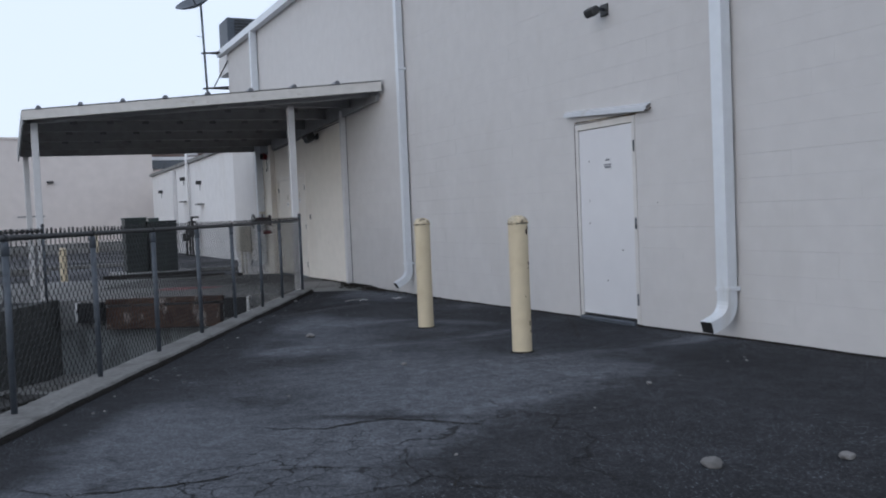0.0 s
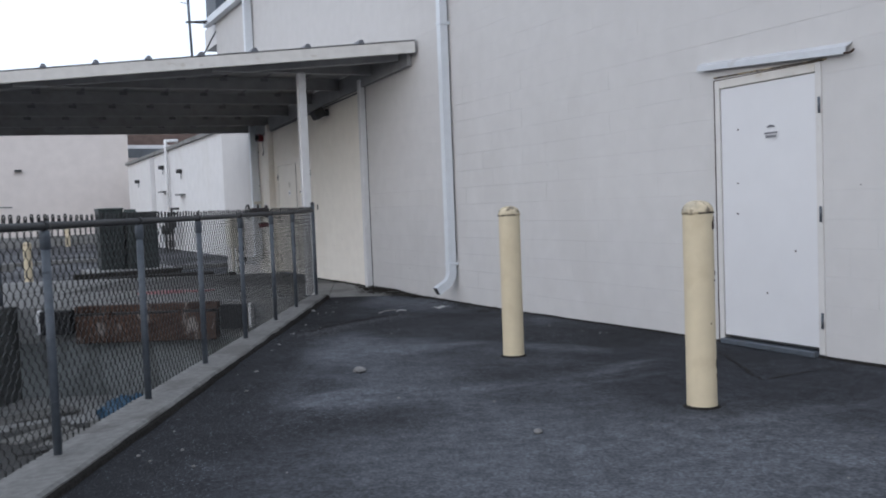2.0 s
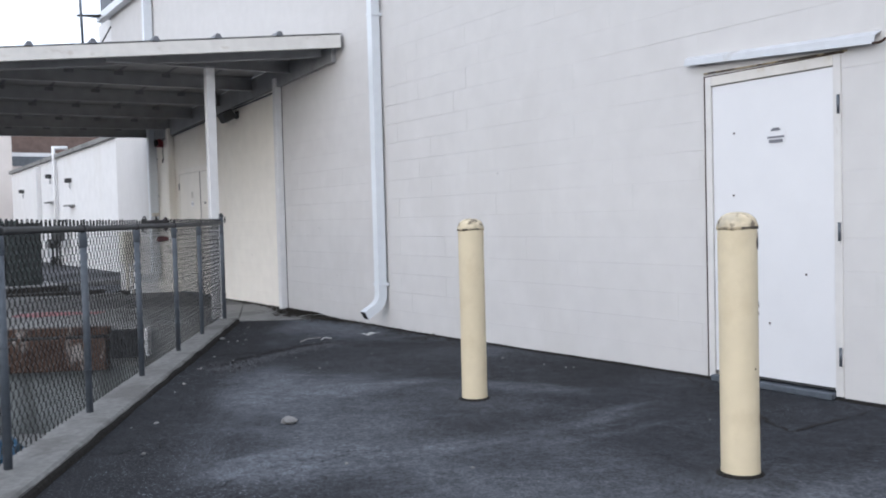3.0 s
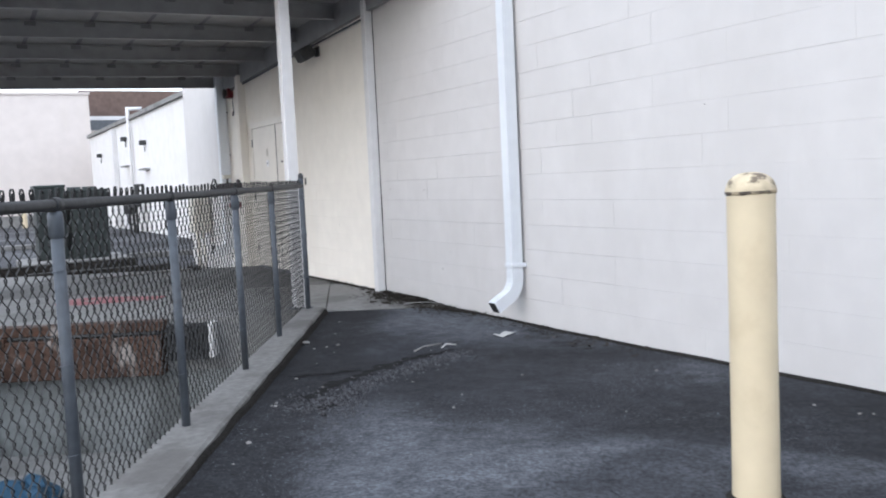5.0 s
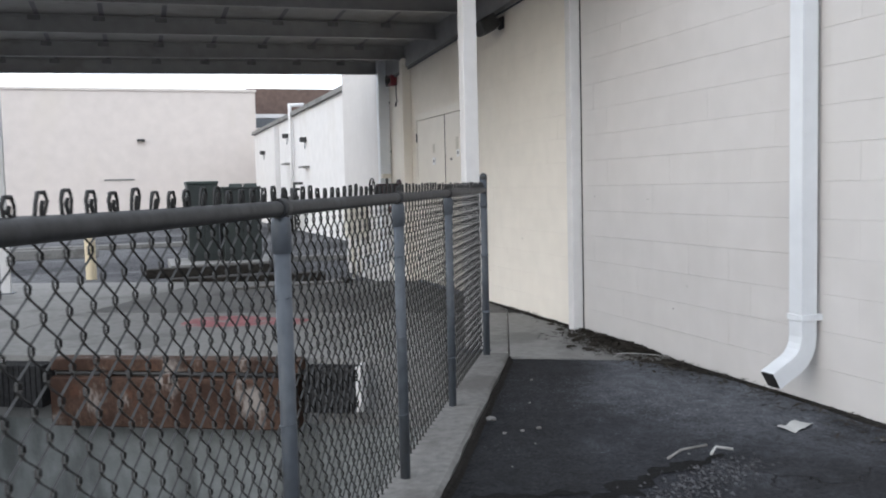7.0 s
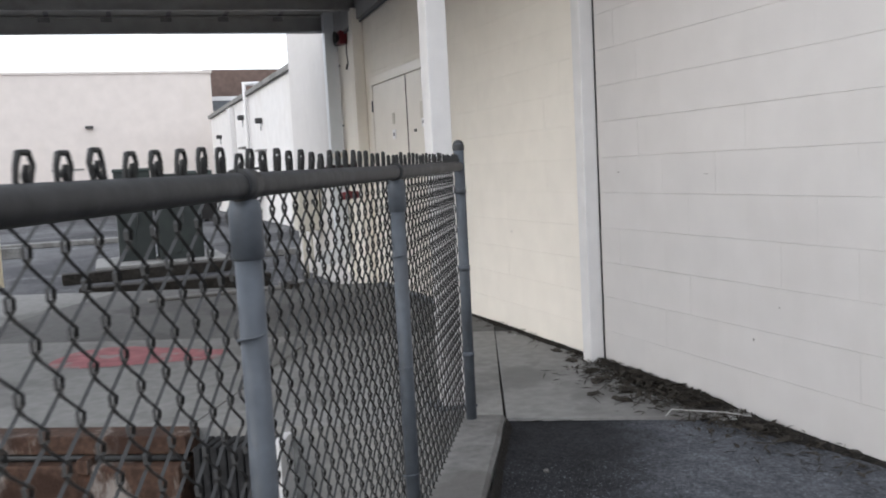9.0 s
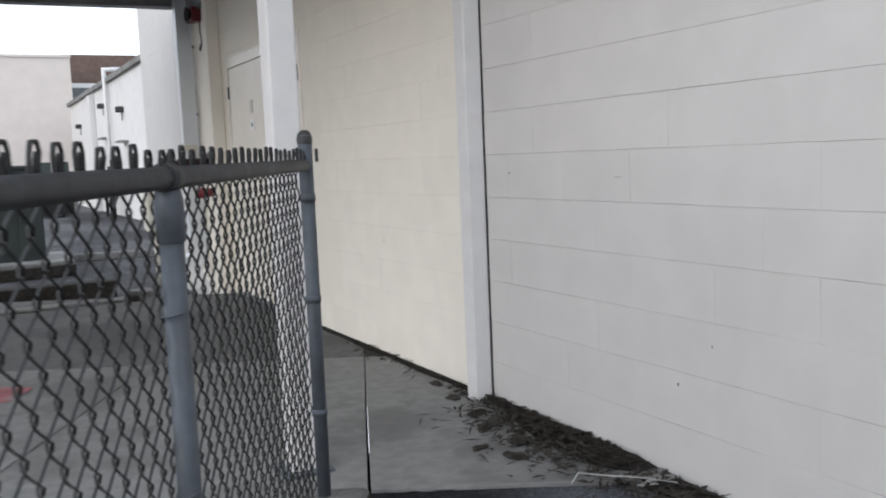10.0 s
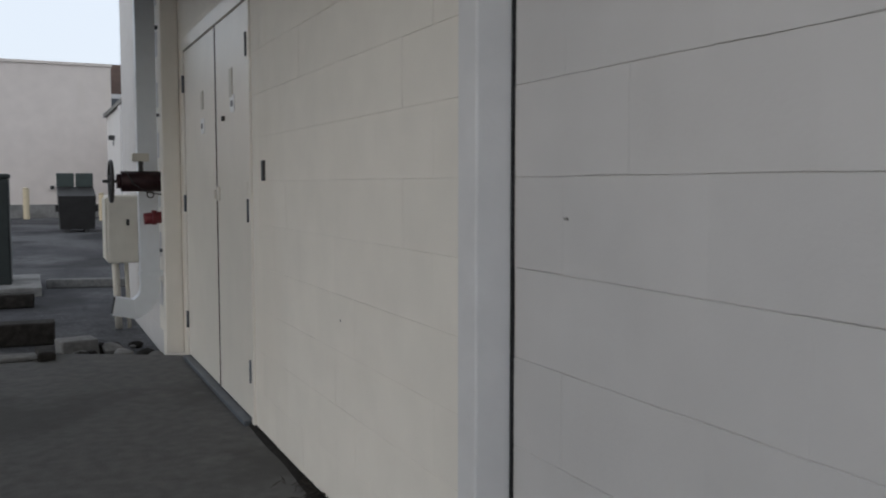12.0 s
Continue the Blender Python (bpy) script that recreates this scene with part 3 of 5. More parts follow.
def dock_bumper(v0, v1, wear):
    b = thing("dock_bumper", sv(0.3, (v0 + v1) / 2, -0.36), "black laminated rubber dock bumper " + wear, "dock bumper", "bumpers on the dock face")
    inv = Matrix.Translation(b.location).inverted()
    n = 9
    for k in range(n):
        a = v0 + (v1 - v0) * k / n
        part("rubber_pad", box_bm(0.14, 0.335, a + 0.003, a + (v1 - v0) / n - 0.003, -0.37, -0.045, 0.008, BAY_M), RUBBER, b).matrix_parent_inverse = inv
    for a in ((v0 - 0.05,) if v0 < 2 else (v1 + 0.005,)):
        part("end_plate", box_bm(0.15, 0.335, a, a + 0.045, -0.36, -0.03, 0.006, BAY_M), POST_PAINT, b, "pale worn steel end plate").matrix_parent_inverse = inv
dock_bumper(0.98, 1.36, "with a pale steel end")
dock_bumper(3.44, 3.86, "beside the leveler")

# ---- the long block wall ----
Y_NEAR, Y_END, EAVE = -14.0, 26.1, 5.85
OPENINGS = [(9.2, 10.21, 0.0, 2.128), (19.86, 21.86, 0.0, 2.19)]
wall = tagged(new("wall_main"), "long painted concrete block wall, off-white and slightly stained", "wall", kind="structure")
bm = bmesh.new()
cuts = [Y_NEAR, 9.2, 10.21, 19.86, 21.86, Y_END]
for k, (a, c) in enumerate(zip(cuts, cuts[1:])):
    box(bm, 0.0045, 0.3, a, c, -0.4 if k % 2 == 0 else 2.128 if k == 1 else 2.19, EAVE)
part("mortar_backing", bm, MORTAR, wall)
tagged(part("wall_end", box_bm(0.3, 14, Y_END - 0.3, Y_END, -0.4, EAVE), PLASTER), "painted end wall of the building", "wall", kind="structure")
tagged(part("wall_back", box_bm(13.7, 14, Y_NEAR, Y_END - 0.3, -0.4, EAVE), PLASTER), "plain far wall closing the building", "wall", kind="structure")
tagged(part("wall_near_end", box_bm(0.3, 13.7, Y_NEAR, Y_NEAR + 0.3, -0.4, EAVE), PLASTER), "plain end wall closing the building", "wall", kind="structure")
roof = thing("building_roof", (7, 6, EAVE), "low metal roof of the block building", "roof", kind="structure")
bm = bmesh.new()
a = [bm.verts.new(p) for p in ((-0.12, Y_NEAR, EAVE + 0.02), (-0.12, Y_END + 0.5, EAVE + 0.02), (7, Y_END + 0.5, EAVE + 0.6), (7, Y_NEAR, EAVE + 0.6), (14.2, Y_END + 0.5, EAVE), (14.2, Y_NEAR, EAVE))]
bm.faces.new((a[0], a[3], a[2], a[1]))
bm.faces.new((a[3], a[5], a[4], a[2]))
bmesh.ops.solidify(bm, geom=bm.faces[:], thickness=0.06)
part("roof_sheet", bm, CANOPY_TOP, roof).matrix_parent_inverse = Matrix.Translation(roof.location).inverted()
gutter = thing("eaves_gutter", (-0.1, 10, EAVE), "long pale metal eaves gutter along the roof edge", "gutter")
bm = bmesh.new()
sweep(bm, [(-0.09, Y_NEAR, EAVE - 0.05), (-0.09, Y_END + 0.55, EAVE - 0.05)], [(-0.08, -0.07), (0.07, -0.07), (0.09, 0.06), (0.1, 0.085), (0.08, 0.085), (0.06, -0.05), (-0.07, -0.05), (-0.07, 0.085), (-0.08, 0.085)])
part("trough", bm, WHITE_METAL, gutter).matrix_parent_inverse = Matrix.Translation(gutter.location).inverted()


# ---- doors ----
def hinge(parent, y, z, x=-0.012, mat=None):
    ob = part("hinge", tube(bmesh.new(), [(x, y, z - 0.057), (x, y, z + 0.057)], 0.009, 8), mat or DARK, parent)
    return ob


def door_a():
    d = thing("door_1", (0, 9.7, 0.05), "closed white steel service door with a rusty frame", "door", kind="structure")
    inv = Matrix.Translation(d.location).inverted()
    def p(name, b, mat, label="", parent=None):
        ob = part(name, b, mat, parent or d, label)
        ob.matrix_parent_inverse = inv
        return ob
    y0, y1, z0, z1 = 9.2, 10.21, 0.036, 2.128
    p("jamb", box_bm(-0.012, 0.2, y0, y0 + 0.05, z0, z1, 0.004), FRAME_RUST)
    p("jamb", box_bm(-0.012, 0.2, y1 - 0.05, y1, z0, z1, 0.004), FRAME_RUST)
    p("head", box_bm(-0.012, 0.2, y0 + 0.05, y1 - 0.05, z1 - 0.065, z1, 0.004), HEAD_RUST, "rust-streaked head of the frame")
    p("leaf", box_bm(0.0, 0.045, y0 + 0.054, y1 - 0.054, z0 + 0.035, z1 - 0.07, 0.003), DOOR_PAINT, "white painted steel leaf")
    p("threshold", box_bm(-0.06, 0.2, y0 + 0.05, y1 - 0.05, z0 - 0.02, z0 + 0.022, 0.006), GALV, "dull metal threshold")
    p("jamb_gap", box_bm(-0.0135, 0.0, y1 + 0.001, y1 + 0.008, z0, z1), CHIP, "dark rusty gap beside the jamb")
    p("kick_strip", box_bm(-0.006, 0.0, y0 + 0.06, y1 - 0.06, z0 + 0.036, z0 + 0.05), DARK)
    for z in (0.285, 1.052, 1.825):
        ob = hinge(d, y0 + 0.012, z, x=-0.02, mat=GALV)
        ob.matrix_parent_inverse = inv
    # small round notice on the leaf: an arc and two bars
    b = bmesh.new()
    bmesh.ops.create_circle(b, cap_ends=True, radius=0.075, segments=24, matrix=Matrix.Translation((-0.003, 9.655, 1.677)) @ Matrix.Rotation(radians(-90), 4, 'Y'))
    bmesh.ops.solidify(b, geom=b.faces[:], thickness=0.002)
    p("notice", b, DOOR_PAINT, "small round notice on the leaf")
    b = bmesh.new()
    for z, w, h in ((1.714, 0.035, 0.012), (1.722, 0.022, 0.01), (1.667, 0.062, 0.013), (1.641, 0.05, 0.02)):
        box(b, -0.0075, -0.0045, 9.655 - w, 9.655 + w, z - h / 2, z + h / 2)
    p("print", b, GREY_INK)
    b = bmesh.new()
    for y, z in ((9.98, 1.72), (9.99, 1.30), (10.0, 1.06), (9.72, 0.45), (9.45, 0.78)):
        box(b, -0.004, 0.001, y - 0.006, y + 0.006, z - 0.006, z + 0.006)
    p("screw_hole", b, CHIP)
    return d


door_a()
hood = thing("door_hood", (-0.1, 9.6, 2.25), "white sheet-metal drip hood above the service door", "hood")
HOOD_INV = Matrix.Translation(hood.location).inverted()
bm = bmesh.new()
vs = [bm.verts.new(p) for p in ((0.0, 8.95, 2.222), (0.0, 10.36, 2.294), (-0.055, 10.35, 2.27), (-0.055, 8.96, 2.192))]
lip = [bm.verts.new(p) for p in ((-0.063, 10.35, 2.226), (-0.063, 8.96, 2.14))]
bm.faces.new(vs)
bm.faces.new((vs[3], vs[2], lip[0], lip[1]))
bmesh.ops.recalc_face_normals(bm, faces=bm.faces)
bmesh.ops.solidify(bm, geom=bm.faces[:], thickness=0.005)
part("hood_sheet", bm, HOOD_PAINT, hood).matrix_parent_inverse = HOOD_INV
part("curled_end", tube(bmesh.new(), [(-0.063, 8.97, 2.144), (-0.066, 8.93, 2.141), (-0.064, 8.905, 2.148), (-0.06, 8.893, 2.163)], 0.008, 8), CHIP, hood).matrix_parent_inverse = HOOD_INV
part("dark_gap", tube(bmesh.new(), [(-0.004, 9.16, 2.141), (-0.004, 10.22, 2.156)], 0.007, 6), SEAM, hood).matrix_parent_inverse = HOOD_INV
part("sealant_line", box_bm(-0.004, 0.002, 9.18, 10.23, 2.129, 2.136), CHIP, hood).matrix_parent_inverse = HOOD_INV


def door_b():
    d = thing("door_2", (0, 20.8, 0.0), "closed pair of cream steel doors with small stickers", "door", kind="structure")
    inv = Matrix.Translation(d.location).inverted()
    def p(name, b, mat, label="", parent=None):
        ob = part(name, b, mat, parent or d, label)
        ob.matrix_parent_inverse = inv
        return ob
    y0, y1, z1 = 19.86, 21.86, 2.19
    p("jamb", box_bm(-0.012, 0.2, y0, y0 + 0.05, 0.0, z1, 0.004), DOOR_CREAM)
    p("jamb", box_bm(-0.012, 0.2, y1 - 0.05, y1, 0.0, z1, 0.004), DOOR_CREAM)
    p("head", box_bm(-0.012, 0.2, y0 + 0.05, y1 - 0.05, z1 - 0.09, z1, 0.004), DOOR_CREAM)
    mid = 20.725
    p("leaf", box_bm(-0.004, 0.04, y0 + 0.053, mid - 0.009, 0.03, z1 - 0.095, 0.003), DOOR_CREAM)
    p("leaf", box_bm(-0.002, 0.04, mid + 0.009, y1 - 0.053, 0.03, z1 - 0.095, 0.003), DOOR_CREAM)
    p("meeting_gap", box_bm(-0.0068, 0.05, mid - 0.006, mid + 0.006, 0.03, z1 - 0.095), CHIP)
    p("threshold", box_bm(-0.05, 0.2, y0 + 0.05, y1 - 0.05, -0.01, 0.024, 0.006), GALV)
    for z in (0.273, 1.073, 1.88):
        for y in (y0 + 0.05, y1 - 0.05):
            hinge(d, y, z, mat=GALV).matrix_parent_inverse = inv
    for y, z, w, h in ((20.305, 1.735, 0.04, 0.075), (21.145, 1.714, 0.035, 0.055)):
        p("view_plate", box_bm(-0.008, 0.0, y - w, y + w, z - h, z + h, 0.002), BEIGE_BOX)
    for y, z in ((20.275, 1.625), (21.14, 1.558)):
        p("sticker", box_bm(-0.0075, -0.002, y - 0.05, y + 0.05, z - 0.045, z + 0.045), STICKER)
        p("sticker_print", box_bm(-0.0105, -0.0075, y - 0.02, y + 0.02, z - 0.015, z + 0.015), GREY_INK)
    p("lock_cylinder", tube(bmesh.new(), [(-0.02, 20.49, 1.56), (0.0, 20.49, 1.56)], 0.014, 10), DARK)
    p("latch_guard", box_bm(-0.014, -0.004, 20.64, 20.695, 1.11, 1.19, 0.003), DOOR_CREAM)
    p("latch_guard", box_bm(-0.014, -0.002, 20.755, 20.795, 1.12, 1.17, 0.003), DOOR_CREAM)
    p("closer_plate", box_bm(-0.01, -0.004, 19.935, 20.04, 1.15, 1.21, 0.003), DOOR_CREAM)


door_b()
tagged(part("key_slot", box_bm(-0.012, 0.001, 19.61, 19.648, 1.218, 1.312, 0.004), DARK), "small dark metal slot on the block wall", "wall slot")


# ---- downspouts ----
def downspout(y, w, depth, top, mouth_z=0.14, reach=0.42, joint=3.5):
    d = thing("downspout", (-0.07, y, 0.1), "white square metal downspout with a kicked-out elbow", "downspout", "downspouts on the block wall")
    inv = Matrix.Translation(d.location).inverted()
    x = -0.03 - depth / 2
    hw, hd = w / 2, depth / 2
    prof = [(-hw, -hd), (-hw * 0.4, -hd), (-hw * 0.33, -hd + 0.008), (-hw * 0.1, -hd + 0.008), (0, -hd), (hw, -hd), (hw, hd), (-hw, hd)]
    path = [(x, y, top), (x, y, 0.37), (x - 0.006, y, 0.325), (x - 0.022, y, 0.283), (x - 0.05, y, 0.245), (x - 0.088, y, 0.216), (x - 0.125, y, 0.197), (-reach + 0.03, y, mouth_z + 0.03)]
    bm = bmesh.new()
    sweep(bm, path, prof, up=(-1, 0, 0), cap=False)
    bmesh.ops.recalc_face_normals(bm, faces=bm.faces)
    part("pipe", bm, WHITE_METAL, d).matrix_parent_inverse = inv
    end, way = Vector(path[-1]), (Vector(path[-1]) - Vector(path[-2])).normalized()
    up = way.cross(Vector((0, 1, 0))).normalized()
    m = Matrix((( way.x, 0, up.x, end.x), (way.y, 1, up.y, end.y), (way.z, 0, up.z, end.z), (0, 0, 0, 1)))
    # black plug paints the darkness inside the spout's open end
    part("mouth", box_bm(-0.012, 0.004, -hw * 0.9, hw * 0.9, -hd * 0.9, hd * 0.9, 0, m), RUBBER, d, "black plug for the shaded inside of the mouth").matrix_parent_inverse = inv
    for z in (0.46, joint):
        part("strap", box_bm(x - hd - 0.006, 0.004, y - hw - 0.012, y + hw + 0.012, z, z + 0.035, 0.003), WHITE_METAL, d).matrix_parent_inverse = inv
    return d


downspout(7.935, 0.135, 0.105, EAVE - 0.1, 0.13, 0.35, 4.2)
downspout(14.66, 0.1, 0.1, EAVE - 0.1, 0.115, 0.325, 3.45)
downspout(23.08, 0.12, 0.15, EAVE - 0.1, 0.2, 0.42, 3.6)


# ---- wall lamps ----
def flood_lamp(y, z, out=0.2, label="", size=1.0):
    d = thing("wall_lamp", (0, y, z), label, "wall lamp", "floodlights on the wall")
    part("back_plate", box_bm(-0.02, 0.002, -0.06, 0.06, -0.06, 0.06, 0.006), DARK, d)
    part("arm", tube(bmesh.new(), [(-0.01, 0, 0), (-out * 0.6, 0, 0.02), (-out * 0.8, 0, -0.01)], 0.014, 8), GALV, d)
    m = Matrix.Translation((-out, 0, -0.03)) @ Matrix.Rotation(radians(-30), 4, 'Y')
    bm = bmesh.new()
    box(bm, -0.07 * size, 0.07 * size, -0.1 * size, 0.1 * size, -0.05 * size, 0.06 * size, 0.018, m)
    part("housing", bm, DARK, d)
    part("lens", box_bm(-0.055 * size, 0.055 * size, -0.085 * size, 0.085 * size, -0.056 * size, -0.048 * size, 0, m), GLASS_DARK, d)
    return d


flood_lamp(9.62, 3.25, 0.17, "small grey floodlight on a short wall arm", 0.75)
flood_lamp(18.95, 2.845, 0.17, "dark boxy floodlight under the canopy", 1.3)


# ---- canopy ----
def roof_z(x, y):
    return 3.44 - 0.0447 * (y - 15.51) + 0.014 * (x + 0.09)


def front_y(x):
    return 15.46 - 0.545 * x


canopy = thing("canopy", (-2.6, 19.5, 0), "open sheet-metal canopy on slim painted posts", "canopy")
CAN_INV = Matrix.Translation(canopy.location).inverted()


def can(name, bm, mat, label=""):
    ob = part(name, bm, mat, canopy, label)
    ob.matrix_parent_inverse = CAN_INV
    return ob


XL, YB = -5.28, 23.6
bm = bmesh.new()
cs = [(-0.03, front_y(-0.03)), (XL, front_y(XL)), (XL, YB), (-0.03, YB)]
vs = [bm.verts.new((x, y, roof_z(x, y) - 0.03)) for x, y in cs]
bm.faces.new(vs)
bmesh.ops.recalc_face_normals(bm, faces=bm.faces)
bmesh.ops.solidify(bm, geom=bm.faces[:], thickness=0.012)
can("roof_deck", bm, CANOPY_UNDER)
for k in range(8):
    x = -0.68 - 0.622 * k
    y0, y1 = front_y(x) - 0.03, YB + 0.02
    bm = bmesh.new()
    sweep(bm, [(x, y0, roof_z(x, y0) - 0.03), (x, y1, roof_z(x, y1) - 0.03)], [(-0.05, 0), (0.05, 0), (0.02, 0.055), (-0.02, 0.055)])
    can("roof_rib", bm, CANOPY_TOP)
for k in range(8):
    x1 = -0.07 if k == 0 else -0.73 - 0.622 * (k - 1)
    x0 = max(XL, -0.63 - 0.622 * k)
    bm = bmesh.new()
    vs = [bm.verts.new((x, y, roof_z(x, y) - 0.022)) for x, y in ((x0, front_y(x0) - 0.02), (x1, front_y(x1) - 0.02), (x1, YB), (x0, YB))]
    bm.faces.new(vs)
    bmesh.ops.solidify(bm, geom=bm.faces[:], thickness=0.003)
    can("roof_panel", bm, CANOPY_TOP)
bm = bmesh.new()
a, c = Vector((-0.05, front_y(-0.05), 0)), Vector((XL, front_y(XL), 0))
sweep(bm, [(a.x, a.y, roof_z(a.x, a.y) - 0.115), (c.x, c.y, roof_z(c.x, c.y) - 0.115)], [(-0.012, -0.075), (0.03, -0.075), (0.03, -0.062), (0.0, -0.062), (0.0, 0.075), (-0.012, 0.075)])
can("front_fascia", bm, CANOPY_PAINT, "pale weathered front fascia")
bm = bmesh.new()
sweep(bm, [(XL, front_y(XL), roof_z(XL, front_y(XL)) - 0.13), (XL, YB, roof_z(XL, YB) - 0.13)], [(-0.012, -0.14), (0.012, -0.14), (0.012, 0.095), (-0.012, 0.095)])
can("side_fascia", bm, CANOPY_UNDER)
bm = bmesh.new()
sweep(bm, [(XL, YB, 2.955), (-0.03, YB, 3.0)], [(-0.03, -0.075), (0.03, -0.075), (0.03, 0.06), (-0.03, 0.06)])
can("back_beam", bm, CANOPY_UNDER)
for y in (16.9, 18.2, 19.5, 20.8, 22.1, 23.2):
    xl = max(XL + 0.03, (15.46 - y) / 0.545 + 0.25)
    bm = bmesh.new()
    sweep(bm, [(xl, y, roof_z(xl, y) - 0.13), (-0.05, y, roof_z(-0.05, y) - 0.13)], [(-0.03, -0.09), (0.03, -0.09), (0.03, -0.078), (-0.018, -0.078), (-0.018, 0.078), (0.03, 0.078), (0.03, 0.09), (-0.03, 0.09)])
    can("purlin", bm, CANOPY_UNDER)
    # dark boxes stand in for shade in the rib hollows above the purlin
    for k in range(8):
        x = -0.68 - 0.622 * k
        if x - 0.06 > xl:
            can("rib_gap_shade", box_bm(x - 0.06, x + 0.06, y - 0.032, y - 0.022, roof_z(x, y) - 0.098, roof_z(x, y) - 0.046, 0.005), RIB_SHADE)
bm = bmesh.new()
pa, pc = Vector((-0.06, 15.98, 0)), Vector((-5.2, 18.72, 0))
sweep(bm, [(pa.x, pa.y, roof_z(pa.x, pa.y) - 0.16), (pc.x, pc.y, roof_z(pc.x, pc.y) - 0.16)], [(-0.04, -0.045), (0.04, -0.045), (0.04, 0.1), (-0.04, 0.1)])
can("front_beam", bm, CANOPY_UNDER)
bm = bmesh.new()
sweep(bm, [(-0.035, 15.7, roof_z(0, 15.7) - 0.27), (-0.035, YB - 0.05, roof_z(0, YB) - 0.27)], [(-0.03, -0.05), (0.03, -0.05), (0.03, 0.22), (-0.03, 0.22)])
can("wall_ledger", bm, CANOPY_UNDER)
for x, y, w, z0 in ((-1.15, 16.925, 0.054, 0.0), (-5.1, 18.62, 0.055, 0.0), (-5.14, 23.3, 0.055, 0.0), (-0.0485, 17.375, 0.047, 0.0), (-0.063, 22.1, 0.06, 0.0)):
    top = roof_z(x, y) - 0.2
    can("post", box_bm(x - w, x + w, y - w, y + w, z0, top, 0.006), BLOCK_CREAM if y > 20 and x > -1 else POST_PAINT)
    if x < -1:
        can("base_plate", box_bm(x - 0.1, x + 0.1, y - 0.1, y + 0.1, 0.0, 0.012, 0.002), GALV)
# black strip standing in for the shadow line between wall post and wall
can("post_shadow_line", box_bm(-0.007, 0.003, 17.32, 17.3275, 0.0, 3.05), RUBBER)


# ---- chain-link fences ----
def rail_z(s):
    return 1.191 + 0.019 * max(0.0, min(1.0, (s + 4.4) / 4.6)) ** 1.1


def weave(bm, place, s0, s1, r=0.0027, w=0.067, h=0.092):
    """Woven wires between s0 and s1, each bent to and fro between its neighbours, with bent loops on top."""
    n = round((s1 - s0) / (w / 2))
    for k in range(n):
        a, c = s0 + k * w / 2, s0 + (k + 1) * w / 2
        top, z = rail_z((a + c) / 2) + 0.014, 0.085
        pts, side = [], k % 2
        while z < top:
            u = (a - 0.003) if side else (c + 0.003)
            o = 0.0022 if side else -0.0022
            pts.append((u + o, 0.0045 if side else -0.0045, z - 0.0105))
            pts.append((u - o, 0.0, z))
            pts.append((u + o, -0.0035 if side else 0.0035, z + 0.0105))
            z, side = z + h / 2, 1 - side
        ring = []
        prev = None
        for q, (s, v, z) in enumerate(pts):
            ring = [bm.verts.new(place(s + du, v + dv, z + dz)) for du, dv, dz in ((r, 0, 0), (-r * 0.6, r, 0), (-r * 0.6, -r, 0))]
            if prev:
                for j in range(3):
                    bm.faces.new((prev[j], prev[(j + 1) % 3], ring[(j + 1) % 3], ring[j]))
            prev = ring
        if k % 2 == 0:
            # knuckled loop over the rail
            mid, zt = c, rail_z(c)
            lean = random.uniform(-0.006, 0.006)
            tall = random.uniform(0.046, 0.058)
            loop = [(mid - 0.017, 0.02, zt - 0.012), (mid - 0.013, 0.026, zt + 0.02), (mid - 0.0135 + lean, 0.026, zt + tall - 0.013), (mid - 0.008 + lean, 0.026, zt + tall), (mid + 0.008 + lean, 0.026, zt + tall), (mid + 0.0135 + lean, 0.026, zt + tall - 0.013), (mid + 0.010, 0.026, zt + 0.02), (mid - 0.004, 0.022, zt + 0.004)]
            tube(bm, [place(*p) for p in loop], r * 1.15, 4, cap=False)
            loop = [(mid + 0.017, 0.02, zt - 0.012), (mid + 0.006, 0.024, zt + 0.02), (mid - 0.004 + lean, 0.028, zt + tall - 0.022), (mid + lean, 0.028, zt + tall - 0.012)]
            tube(bm, [place(*p) for p in loop], r * 1.15, 4, cap=False)
    return bm


